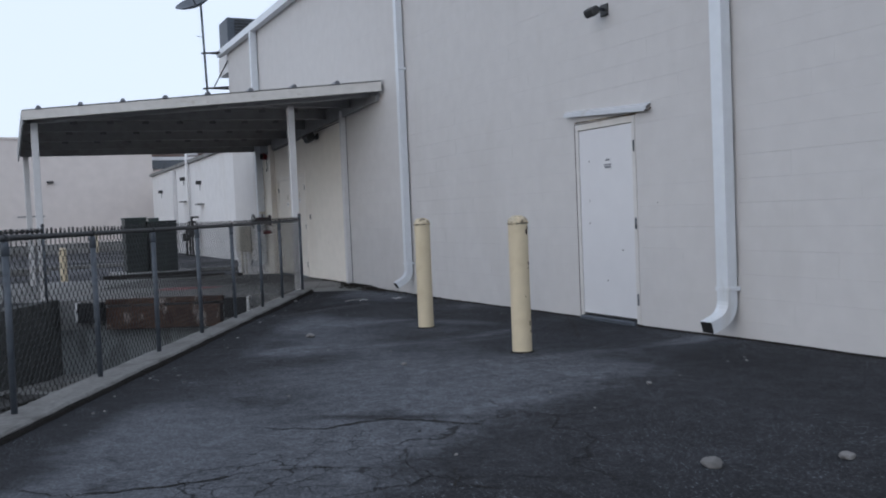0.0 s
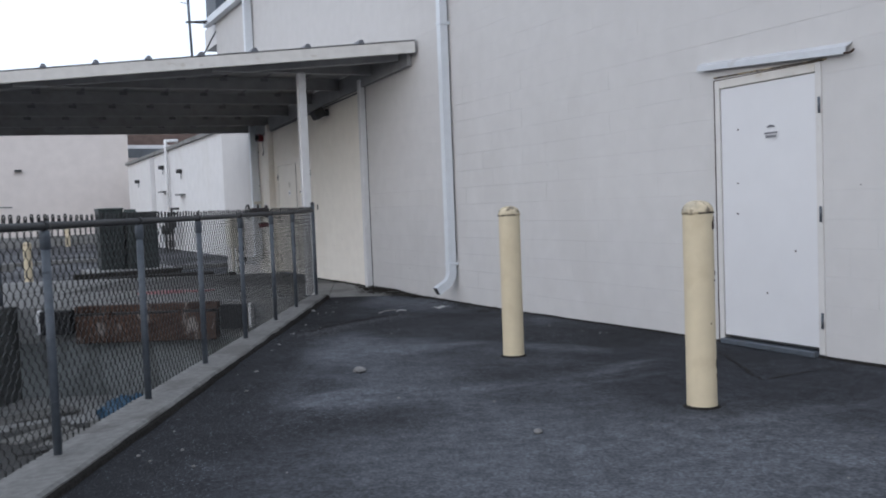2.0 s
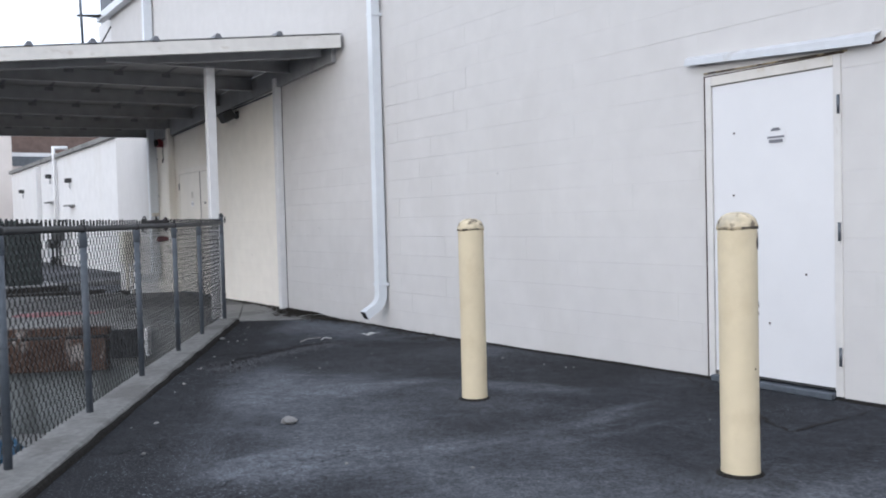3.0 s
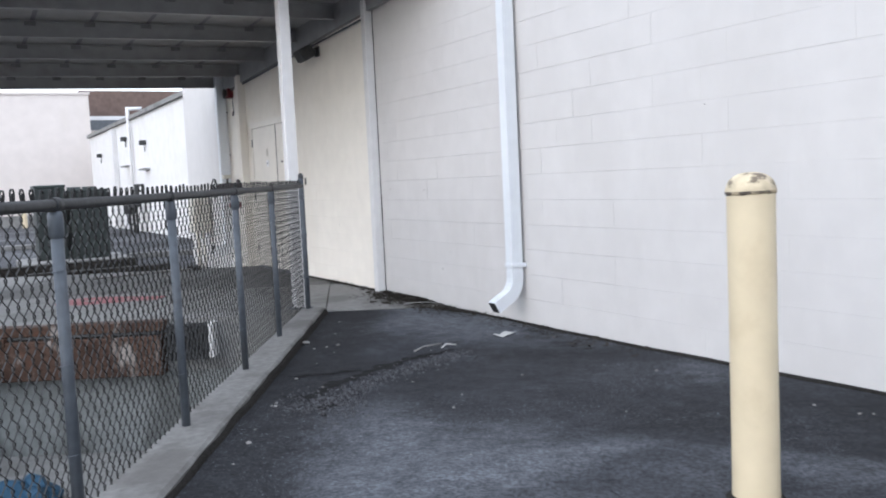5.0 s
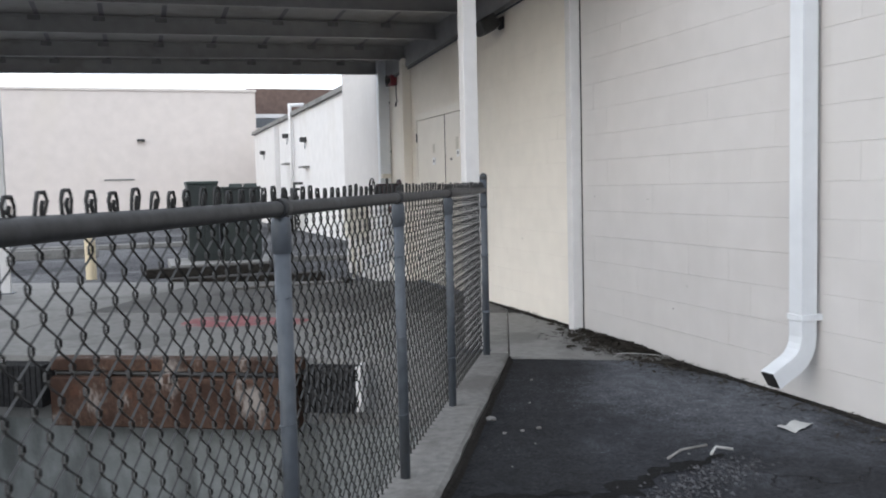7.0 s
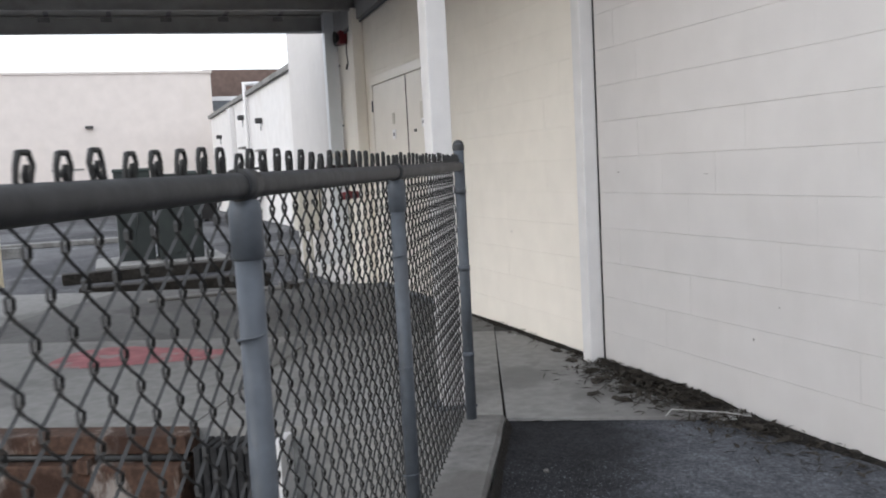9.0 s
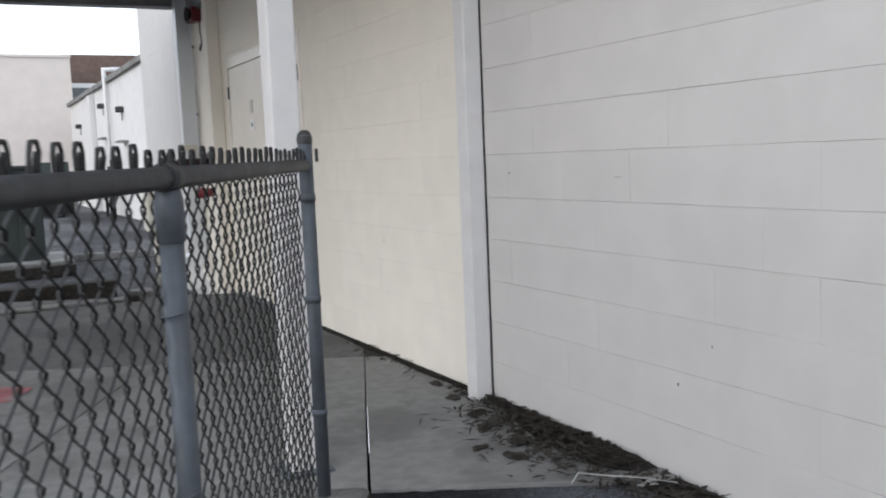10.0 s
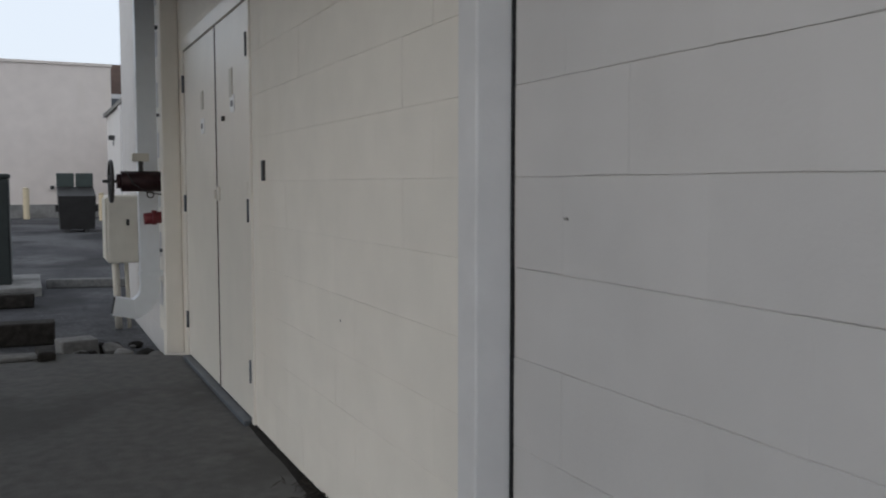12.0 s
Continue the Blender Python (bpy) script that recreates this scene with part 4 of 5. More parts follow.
def fence(name_label, offset, posts, slant=0.0, base=0.05):
    def fl(s, z=0.0):
        return sv(s, offset - slant * (s - 0.2), z)
    f = thing("chain_link_fence", fl(posts[-1], base), name_label, "fence", "fences round the pit")
    inv = Matrix.Translation(f.location).inverted()
    def p(name, b, mat, label="", parent=None):
        ob = part(name, b, mat, parent or f, label)
        ob.matrix_parent_inverse = inv if parent is None else Matrix.Identity(4)
        return ob
    random.seed(11)
    for k, s in enumerate(posts):
        end = k == len(posts) - 1
        lean = random.uniform(-0.012, 0.012)
        top = 1.312 if end else rail_z(s) - 0.035
        p("end_post" if end else "post", tube(bmesh.new(), [fl(s, base - 0.02), fl(s + lean, top)], 0.0245 if end else 0.0215, 16), GALV)
        if end:
            b = bmesh.new()
            q = fl(s + lean, top - 0.01)
            lathe(b, [(0.026, -0.02), (0.0268, -0.004), (0.0255, 0.004), (0.022, 0.016), (0.012, 0.025), (0, 0.028)], 16, q)
            p("dome_cap", b, RAIL)
            for z in (0.35, 0.75, 1.1):
                b = bmesh.new()
                tube(b, [fl(s, z - 0.012), fl(s, z + 0.012)], 0.0275, 16)
                p("tension_band", b, GALV)
        else:
            b = bmesh.new()
            q = fl(s + lean, top - 0.03)
            lathe(b, [(0.022, -0.05), (0.0262, -0.046), (0.0262, 0.022), (0.023, 0.042), (0.0, 0.046)], 16, q)
            p("loop_cap", b, GALV)
            b = bmesh.new()
            tube(b, [fl(s + lean - 0.026, rail_z(s) + 0.001), fl(s + lean + 0.026, rail_z(s) + 0.001)], 0.0255, 16)
            p("rail_eye", b, RAIL)
        b = bmesh.new()
        lathe(b, [(0.05, base - 0.012), (0.04, base + 0.004), (0.022, base + 0.01)], 12, fl(s))
        p("base_collar", b, CURB)
        if not end:
            for z in (0.3, 0.62, 0.95):
                b = bmesh.new()
                tube(b, [fl(s, z) + E_V * (0.026 * math.sin(a)) + E_S * (0.026 * math.cos(a)) + Vector((0, 0, 0.004 * a)) for a in [radians(30 * q) for q in range(-1, 9)]], 0.0022, 5)
                p("tie_wire", b, GALV)
    path = [fl(s, rail_z(s)) for s in [posts[0] + (posts[-1] - posts[0]) * q / 40 for q in range(41)]]
    p("top_rail", tube(bmesh.new(), path, 0.0205, 14), RAIL)
    place = lambda s, v, z: fl(s, z) + E_V * (0.026 - v)
    for a, c in zip(posts, posts[1:]):
        p("mesh_panel", weave(bmesh.new(), place, a, c - (0.03 if c == posts[-1] else 0)), WIRE, "woven diamond steel wire")
    return f


fence("weathered chain-link fence with a steel top rail on the kerb", 0.04, [-11.35, -10.1, -8.82, -7.53, -6.26, -5.0, -3.71, -2.39, -1.2, 0.26], 0.009, 0.036)
fence("weathered chain-link fence along the far side of the pit", 4.35, [-5.0, -3.7, -2.45, -1.2, 0.1])


# ---- bollards ----
def bollard(x, y, h=1.15, r=0.085, z0=0.0, label=""):
    b = thing("bollard", (x, y, z0), label, "bollard", "pale yellow bollards")
    part("pipe", lathe(bmesh.new(), [(r + 0.001, -0.05), (r + 0.001, 0.03), (r, 0.06), (r - 0.0006, h * 0.5), (r, h - 0.06)], 28), YELLOW, b)
    if z0 == 0.0:
        g = lot_height(x, y)
        part("dirt_ring", lathe(bmesh.new(), [(r + 0.002, g + 0.012), (r + 0.008, g + 0.007), (r + 0.03, g - 0.004)], 28), SOIL, b, "dark dirt gathered round the foot")
    seam = lathe(bmesh.new(), [(r + 0.0015, h - 0.073), (r + 0.0048, h - 0.069), (r + 0.0048, h - 0.062), (r + 0.002, h - 0.058)], 28)
    for v in seam.verts:
        a = math.atan2(v.co.y, v.co.x)
        v.co.z += 0.007 * noise.noise(Vector((math.cos(a) * 2.2 + x, math.sin(a) * 2.2 + y, 0))) + (0.004 * noise.noise(v.co * 40) if v.co.z < h - 0.065 else 0)
    part("cap_seam", seam, SEAM, b)
    dome = [(r + 0.003, h - 0.066), (r + 0.0045, h - 0.058)] + [(r * math.cos(radians(a)) ** 0.85 if a < 90 else 0, h - 0.05 + 0.055 * math.sin(radians(a))) for a in (8, 22, 36, 50, 64, 78, 90)]
    part("cap", lathe(bmesh.new(), dome, 28), BOLLARD_CAP, b, "chipped domed cap")
    return b


bolA = bollard(-1.742, 8.645, 1.186, label="pale yellow steel bollard with chipped rusty paint")
bolB = bollard(-1.622, 10.817, 1.186, 0.084, label="pale yellow steel bollard with a worn cap")
for k, (z, a, w, h) in enumerate(((1.05, -156, 0.03, 0.055), (1.085, -142, 0.022, 0.035), (0.78, -146, 0.018, 0.03), (0.74, -150, 0.01, 0.016), (0.5, -180, 0.008, 0.012), (0.27, -152, 0.016, 0.05), (0.2, -148, 0.012, 0.03))):
    bm = bmesh.new()
    t = radians(a + 180 - 90)
    m = Matrix.Rotation(t, 4, 'Z') @ Matrix.Translation((0.0872, 0, z)) @ Matrix.Rotation(radians(90), 4, 'Y')
    bmesh.ops.create_circle(bm, cap_ends=True, radius=1, segments=7, matrix=m @ Matrix.Diagonal((h / 2, w / 2, 1, 1)))
    bmesh.ops.solidify(bm, geom=bm.faces[:], thickness=0.002)
    part("paint_chip", bm, CHIP, bolA)
bollard(-4.3, 27.2, 0.95, 0.09, -0.22, "far yellow steel bollard in the yard")
bollard(1.7, 53.0, 1.1, 0.1, -0.22, "far yellow bollard by the low building")
bollard(-1.0, 55.5, 1.3, 0.12, -0.22, "far pale bollard before the cream building")


# ---- fire valve, meter box and pipes by the back post ----
valve = thing("fire_valve", (-0.02, 22.62, 1.225), "dark red fire-line gate valve with a handwheel", "valve")
part("flange", lathe(bmesh.new(), [(0, 0), (0.13, 0), (0.13, 0.025), (0, 0.025)], 20), VALVE, valve).matrix_local = Matrix.Rotation(radians(-90), 4, 'Y')
part("body", tube(bmesh.new(), [(0.0, 0, 0), (-0.33, 0, 0)], 0.078, 18), VALVE, valve)
part("bonnet", tube(bmesh.new(), [(-0.3, 0, 0), (-0.34, 0, 0), (-0.36, 0, 0)], 0.055, 14), VALVE, valve)
part("stem", tube(bmesh.new(), [(-0.33, 0, 0), (-0.46, 0, 0)], 0.012, 8), DARK, valve)
bm = bmesh.new()
tube(bm, [(-0.4, 0.15 * math.cos(radians(15 * k)), 0.15 * math.sin(radians(15 * k))) for k in range(25)], 0.013, 8, cap=False)
wheel = part("handwheel", bm, DARK, valve, "black spoked handwheel")
for k in range(4):
    a = radians(90 * k + 20)
    part("spoke", tube(bmesh.new(), [(-0.4, 0, 0), (-0.4, 0.15 * math.cos(a), 0.15 * math.sin(a))], 0.009, 6), DARK, wheel)
part("tamper_switch", box_bm(-0.25, -0.13, -0.05, 0.05, 0.15, 0.21, 0.006), BEIGE_BOX, valve, "small grey switch box")
part("switch_bracket", box_bm(-0.2, -0.17, -0.02, 0.02, 0.07, 0.15, 0.003), DARK, valve)
part("drain_ring", tube(bmesh.new(), [(-0.12 + 0.025 * math.cos(radians(30 * k)), 0, -0.1 + 0.025 * math.sin(radians(30 * k))) for k in range(13)], 0.005, 6, cap=False), DARK, valve)
bm = bmesh.new()
tube(bm, [(-0.3, -0.05, 0.08), (-0.25, -0.09, -0.02), (-0.16, -0.09, -0.08), (-0.05, -0.07, -0.1)], 0.004, 6)
part("chain", bm, DARK, valve)
fdc = thing("hose_inlet", (0, 22.62, 0.95), "small red fire hose inlet on the wall", "hose inlet")
part("nozzle", tube(bmesh.new(), [(0, 0, 0), (-0.12, 0, 0), (-0.13, 0, -0.005), (-0.19, 0, -0.01)], 0.045, 14), RED, fdc)
part("collar", tube(bmesh.new(), [(-0.1, 0, 0), (-0.135, 0, 0)], 0.056, 14), RED, fdc)
for name, r, a, c in (("riser_pipe", 0.02, (-0.06, 23.1, 0.35), (-0.06, 23.1, 2.6)),):
    pipe = thing("wall_pipe", a, "thin painted pipe on the block wall", "pipe")
    part("pipe_run", tube(bmesh.new(), [(0, 0, 0), (0, 0, c[2] - a[2])], r, 10), POST_PAINT, pipe)
    for z in (0.3, 1.4, 2.1):
        part("clip", box_bm(-0.03, 0.062, -0.03, 0.03, z, z + 0.025, 0.003), GALV, pipe)
meter = thing("meter_box", (-0.16, 24.7, 0.45), "beige electrical meter cabinet on the outer wall", "meter box")
part("cabinet", box_bm(-0.15, 0.14, -0.2, 0.2, 0, 0.65, 0.02), BEIGE_BOX, meter)
part("door", box_bm(-0.165, -0.15, -0.18, 0.18, 0.03, 0.62, 0.006), BEIGE_BOX, meter)
part("lock", box_bm(0.02, 0.05, -0.208, -0.2, 0.36, 0.42, 0.003), DARK, meter)
for x, r in ((-0.07, 0.035), (0.03, 0.02)):
    part("conduit", tube(bmesh.new(), [(x, 0, 0.02), (x + 0.01, 0, -0.3), (x + 0.02, 0.02, -0.66)], r, 10), BEIGE_BOX, meter)
strobe = thing("alarm_horn", (0, 22.75, 2.74), "red fire alarm horn box with a dangling cable", "alarm horn")
part("box", box_bm(-0.09, 0.002, -0.075, 0.075, -0.075, 0.075, 0.01), RED, strobe)
part("horn", lathe(bmesh.new(), [(0.035, 0), (0.06, 0.03), (0.075, 0.05)], 14), DARK, strobe).matrix_local = Matrix.Translation((-0.085, 0, 0)) @ Matrix.Rotation(radians(-90), 4, 'Y')
part("second_horn", box_bm(-0.08, 0.002, 0.12, 0.25, -0.06, 0.07, 0.012), DARK, strobe)
part("cable", tube(bmesh.new(), [(-0.02, -0.08, -0.05), (-0.03, -0.1, -0.18), (-0.02, -0.11, -0.3), (-0.03, -0.07, -0.36), (-0.02, -0.05, -0.3)], 0.006, 6), DARK, strobe)
conduit = thing("cable_conduit", (-0.03, 20, 2.88), "thin grey conduit running under the canopy edge", "conduit")
part("conduit_run", tube(bmesh.new(), [(0, -2.5, 0.11), (0, -0.9, 0.05), (0, 2.7, -0.1)], 0.011, 8), GALV, conduit)

# ---- dish on a bracketed mast at the building's end ----
mast = thing("dish_mast", (-0.58, 26.3, 4.7), "grey satellite dish on a bracketed steel mast", "satellite dish")
MAST_INV = Matrix.Translation(mast.location).inverted()
def mp(name, b, mat):
    ob = part(name, b, mat, mast)
    ob.matrix_parent_inverse = MAST_INV
    return ob
mp("pole", tube(bmesh.new(), [(-0.54, 26.3, 4.62), (-0.6, 26.3, 7.15)], 0.03, 10), GALV)
for z in (4.86, 5.8):
    mp("arm", tube(bmesh.new(), [(-0.66, 26.3, z - 0.04), (0.42, 26.16, z + 0.05)], 0.024, 8), DARK)
    mp("arm", tube(bmesh.new(), [(-0.6, 26.34, z - 0.02), (0.3, 26.45, z + 0.0), (0.42, 26.12, z + 0.02)], 0.02, 8), DARK)
mp("brace", tube(bmesh.new(), [(-0.35, 26.3, 4.88), (0.15, 26.3, 5.78)], 0.016, 8), DARK)
mp("cross_arm", tube(bmesh.new(), [(-0.75, 26.3, 6.22), (-0.6, 26.3, 6.2)], 0.008, 6), DARK)
bm = bmesh.new()
lathe(bm, [(0, 0), (0.2, 0.02), (0.4, 0.09), (0.52, 0.16), (0.5, 0.165), (0.38, 0.1), (0.2, 0.032), (0, 0.012)], 24)
dish = mp("dish", bm, GALV)
dish.matrix_parent_inverse = Matrix.Identity(4)
dish.matrix_local = MAST_INV @ Matrix.Translation((-0.72, 26.3, 7.0)) @ Matrix.Rotation(radians(-28), 4, 'Y') @ Matrix.Rotation(radians(20), 4, 'X')
mp("feed_arm", tube(bmesh.new(), [(-0.7, 26.3, 7.0), (-1.0, 26.1, 7.45)], 0.015, 6), DARK)
hvac = thing("roof_vent", (0.5, 27.0, 6.1), "grey sheet-metal rooftop vent with a dark louvre", "roof vent")
HV_INV = Matrix.Translation(hvac.location).inverted()
part("casing", box_bm(0.15, 1.6, 26.6, 27.6, EAVE + 0.02, 6.84, 0.02), GALV, hvac).matrix_parent_inverse = HV_INV
part("louvre", box_bm(0.36, 1.4, 26.58, 26.6, 6.25, 6.78), DARK, hvac).matrix_parent_inverse = HV_INV
for k in range(6):
    part("slat", box_bm(0.36, 1.4, 26.56, 26.585, 6.28 + 0.085 * k, 6.3 + 0.085 * k), GALV, hvac).matrix_parent_inverse = HV_INV
tagged(part("roof_curb", box_bm(0.12, 1.7, 26.55, 27.7, EAVE - 0.5, EAVE + 0.02), PLASTER), "painted stub of wall carrying the rooftop vent", "wall", kind="structure")

# ---- yard beyond: cabinets, dumpsters, buildings ----
def cabinet(x0, x1, y0, y1, z1, mat, top, label):
    c = thing("utility_cabinet", ((x0 + x1) / 2, (y0 + y1) / 2, -0.1), label, "utility cabinet", "green cabinets on a pad")
    inv = Matrix.Translation(c.location).inverted()
    part("body", box_bm(x0, x1, y0, y1, -0.1, z1 - 0.06, 0.012), mat, c).matrix_parent_inverse = inv
    part("lid", box_bm(x0 - 0.015, x1 + 0.015, y0 - 0.015, y1 + 0.015, z1 - 0.058, z1, 0.012), top, c).matrix_parent_inverse = inv
    m = (x0 + x1) / 2
    for a, d in ((x0 + 0.02, m - 0.006), (m + 0.006, x1 - 0.02)):
        part("door", box_bm(a, d, y0 - 0.014, y0, 0.0, z1 - 0.1, 0.005), mat, c).matrix_parent_inverse = inv
    part("handle", box_bm(m + 0.03, m + 0.05, y0 - 0.04, y0 - 0.012, 0.5, 0.68, 0.004), DARK, c).matrix_parent_inverse = inv


pad = tagged(part("equipment_pad", box_bm(-2.95, -0.85, 27.85, 29.7, -0.4, -0.1, 0.015), CONCRETE), "low concrete pad under the green cabinets", "pad", kind="structure")
cabinet(-2.56, -1.98, 28.6, 29.4, 1.46, GREEN, GREEN_LIGHT, "tall dark green utility cabinet on a pad")
cabinet(-1.92, -1.2, 28.3, 29.2, 1.34, GREEN, GREEN, "wide dark green utility cabinet on a pad")


def dumpster(x, y, w, d, h):
    c = thing("dumpster", (x, y, -0.22), "black steel dumpster with green lids in the yard", "dumpster")
    bm = bmesh.new()
    lo = [(-w / 2 + 0.05, -d / 2 + 0.1, 0.08), (w / 2 - 0.05, -d / 2 + 0.1, 0.08), (w / 2 - 0.05, d / 2, 0.08), (-w / 2 + 0.05, d / 2, 0.08)]
    hi = [(-w / 2, -d / 2, h * 0.8), (w / 2, -d / 2, h * 0.8), (w / 2, d / 2, h), (-w / 2, d / 2, h)]
    a, b2 = [bm.verts.new(p) for p in lo], [bm.verts.new(p) for p in hi]
    bm.faces.new(a[::-1])
    bm.faces.new(b2)
    for k in range(4):
        bm.faces.new((a[k], a[(k + 1) % 4], b2[(k + 1) % 4], b2[k]))
    bmesh.ops.recalc_face_normals(bm, faces=bm.faces)
    part("bin", bm, DUMPSTER, c)
    for k in (-1, 1):
        part("lid", box_bm(min(0.02 * k, k * w / 2), max(0.02 * k, k * w / 2), d / 2 - 0.06, d / 2, h, h + 0.42, 0.02), GREEN_LIGHT, c, "raised green lid")
        part("skid", box_bm(k * w / 4 - 0.06, k * w / 4 + 0.06, -d / 2 + 0.1, d / 2, 0, 0.08), DARK, c)
        part("pocket", box_bm(k * (w / 2 + 0.03) - 0.04, k * (w / 2 + 0.03) + 0.04, -0.3, 0.3, h * 0.45, h * 0.6, 0.01), DUMPSTER, c)


dumpster(0.38, 44.6, 1.05, 1.2, 1.35)

far = thing("far_building", (-20, 57, -0.3), "large plain cream building across the yard", "building")
FAR_INV = Matrix.Translation(far.location).inverted()
def fp(name, b, mat, label="", parent=None, inv=None):
    ob = part(name, b, mat, parent or far, label)
    ob.matrix_parent_inverse = inv or FAR_INV
    return ob
fp("wall", box_bm(-45, 2.5, 56.9, 80, -0.4, 6.3), CREAM)
fp("coping", box_bm(-45.05, 2.56, 56.84, 80, 6.3, 6.42, 0.01), CREAM)
fp("base_band", box_bm(-45, 2.5, 56.87, 56.9, -0.3, 0.35), CONCRETE)
fp("lamp", box_bm(-3.3, -2.95, 56.6, 56.9, 3.82, 3.93, 0.02), DARK)
fp("lamp", box_bm(-9.6, -9.3, 56.6, 56.9, 3.82, 3.93, 0.02), DARK)
fp("hose_bib", box_bm(-0.05, 0.1, 56.75, 56.9, 1.0, 1.15, 0.01), DARK)
fp("vent", box_bm(-4.9, -3.5, 56.86, 56.9, 1.93, 2.0), CONCRETE)

low = thing("low_building", (8, 44, -0.3), "low white rendered building with a sloping yard wall", "building")
LOW_INV = Matrix.Translation(low.location).inverted()
def lp(name, b, mat, label=""):
    return fp(name, b, mat, label, low, LOW_INV)
lp("wall", box_bm(2.1, 12, 30, 54.6, -0.4, 3.95), PLASTER)
lp("coping", box_bm(1.98, 12.1, 29.9, 54.7, 3.95, 4.1, 0.01), CONCRETE)
lp("pipe", tube(bmesh.new(), [(1.98, 43.4, 0.2), (1.98, 43.4, 4.36), (2.5, 43.4, 4.38)], 0.065, 10), PLASTER)
lp("buttress", box_bm(1.9, 2.1, 46.9, 47.6, -0.3, 3.85, 0.02), POST_PAINT)
for y, z in ((44.7, 3.3), (51.2, 2.95), (41.0, 2.95)):
    lp("lamp", box_bm(1.88, 2.1, y - 0.11, y + 0.11, z - 0.07, z + 0.1, 0.03), DARK)
    lp("lamp_stem", tube(bmesh.new(), [(2.05, y, z - 0.07), (2.05, y, z - 0.3)], 0.014, 8), GALV)
for y, z, w in ((44.5, 2.25, 0.5), (40.9, 2.03, 0.4)):
    lp("ledge", box_bm(1.85, 2.1, y - w, y + w, z - 0.03, z + 0.03), CONCRETE)
lp("door", box_bm(2.06, 2.1, 44.0, 45.0, -0.2, 2.0), POST_PAINT, "pale back door")
gas = thing("gas_meter", (1.7, 42.0, -0.22), "cluster of dark gas meters against the low building", "gas meter")
for x, y, h in ((0, 0, 1.5), (0.02, -0.5, 1.7), (-0.05, 0.5, 1.2)):
    part("riser", tube(bmesh.new(), [(x, y, 0), (x, y, h), (x + 0.3, y, h)], 0.045, 8), DARK, gas)
    part("meter_body", box_bm(x - 0.17, x + 0.15, y - 0.15, y + 0.15, h * 0.55, h * 0.55 + 0.35, 0.04), DARK, gas)
brown = thing("brown_building", (14, 66, -0.3), "dark brown building rising behind the low one", "building")
BR_INV = Matrix.Translation(brown.location).inverted()
for name, b, mat in (("wall", box_bm(2.7, 26, 62, 75, -0.4, 4.85), CREAM), ("lower_band", box_bm(2.7, 26, 61.9, 75, 4.85, 5.4), SLATE),
                     ("stripe", box_bm(2.7, 26, 61.85, 75, 5.4, 5.62), PLASTER), ("upper_band", box_bm(2.7, 26, 61.9, 75, 5.62, 7.05), BROWN)):
    fp(name, b, mat, "", brown, BR_INV)

# old timbers and kerb blocks on the yard behind the slabs
def block(name, x0, x1, y0, y1, z0, z1, mat, label, cat, turn=0):
    ob = thing(name, ((x0 + x1) / 2, (y0 + y1) / 2, z0), label, cat)
    bm = box_bm((x0 - x1) / 2, (x1 - x0) / 2, (y0 - y1) / 2, (y1 - y0) / 2, 0, z1 - z0, 0.015)
    bmesh.ops.subdivide_edges(bm, edges=bm.edges[:], cuts=1)
    for v in bm.verts:
        v.co += Vector((noise.noise(v.co * 9 + Vector((x0, y0, 0))), noise.noise(v.co * 9 + Vector((5, y0, 2))), noise.noise(v.co * 9 + Vector((x0, 7, 4))) * 0.4)) * 0.012
    bm.transform(Matrix.Rotation(radians(turn), 4, 'Z'))
    me = bpy.data.meshes.new(name)
    bm.to_mesh(me)
    bm.free()
    me.materials.append(mat)
    body = new("body", me)
    body.parent = ob
    return ob


block("wheel_stop", -3.1, -0.8, 24.15, 24.4, -0.22, -0.02, TIMBER, "dark weathered wheel stop lying in the yard", "wheel stop", -4)
block("wheel_stop", -3.4, -0.95, 26.7, 26.95, -0.22, -0.06, TIMBER, "dark weathered wheel stop in the yard", "wheel stop", 3)
block("broken_block", -0.8, -0.5, 23.35, 23.6, -0.22, -0.08, STONE, "broken concrete block on the rubble", "concrete block", 12)
block("plank", -2.4, -0.95, 22.15, 22.32, 0.0, 0.03, STONE, "pale short plank lying on the slab", "plank", 2)
block("plank", -0.97, -0.85, 22.1, 22.4, 0.0, 0.06, TIMBER, "dark charred timber end on the slab", "timber", 2)
block("wheel_stop", -7.5, -4.4, 33.0, 33.25, -0.22, 0.0, CURB, "pale concrete wheel stop in the far lot", "wheel stop", 0)
block("yard_kerb", -0.8, 2.0, 28.45, 28.62, -0.22, -0.1, CURB, "low worn kerb strip beside the cabinets", "curb", -12)
block("yard_kerb", -12, -1.5, 36.0, 36.5, -0.22, -0.1, CURB, "pale concrete kerb strip across the far lot", "curb", -3)

# broken concrete heaped at the end of the slab
random.seed(17)
for k in range(22):
    x, y = random.uniform(-0.75, -0.06), random.uniform(22.45, 23.7)
    r = random.uniform(0.03, 0.1)
    bm = bmesh.new()
    bmesh.ops.create_icosphere(bm, subdivisions=2, radius=r)
    for v in bm.verts:
        v.co *= 1 + 0.55 * noise.noise(v.co / r * 0.8 + Vector((k * 3, 0, 0)))
        v.co.z *= 0.6
    ob = tagged(part("rubble_lump", bm, random.choice((TIMBER, STONE, SOIL))), "dark broken lump of rubble at the slab's end", "rubble", "rubble by the back post")
    ob.location = (x, y, -0.22 + r * 0.35 + 0.1 * max(0, 23.0 - y))
bm = bmesh.new()
prev = None
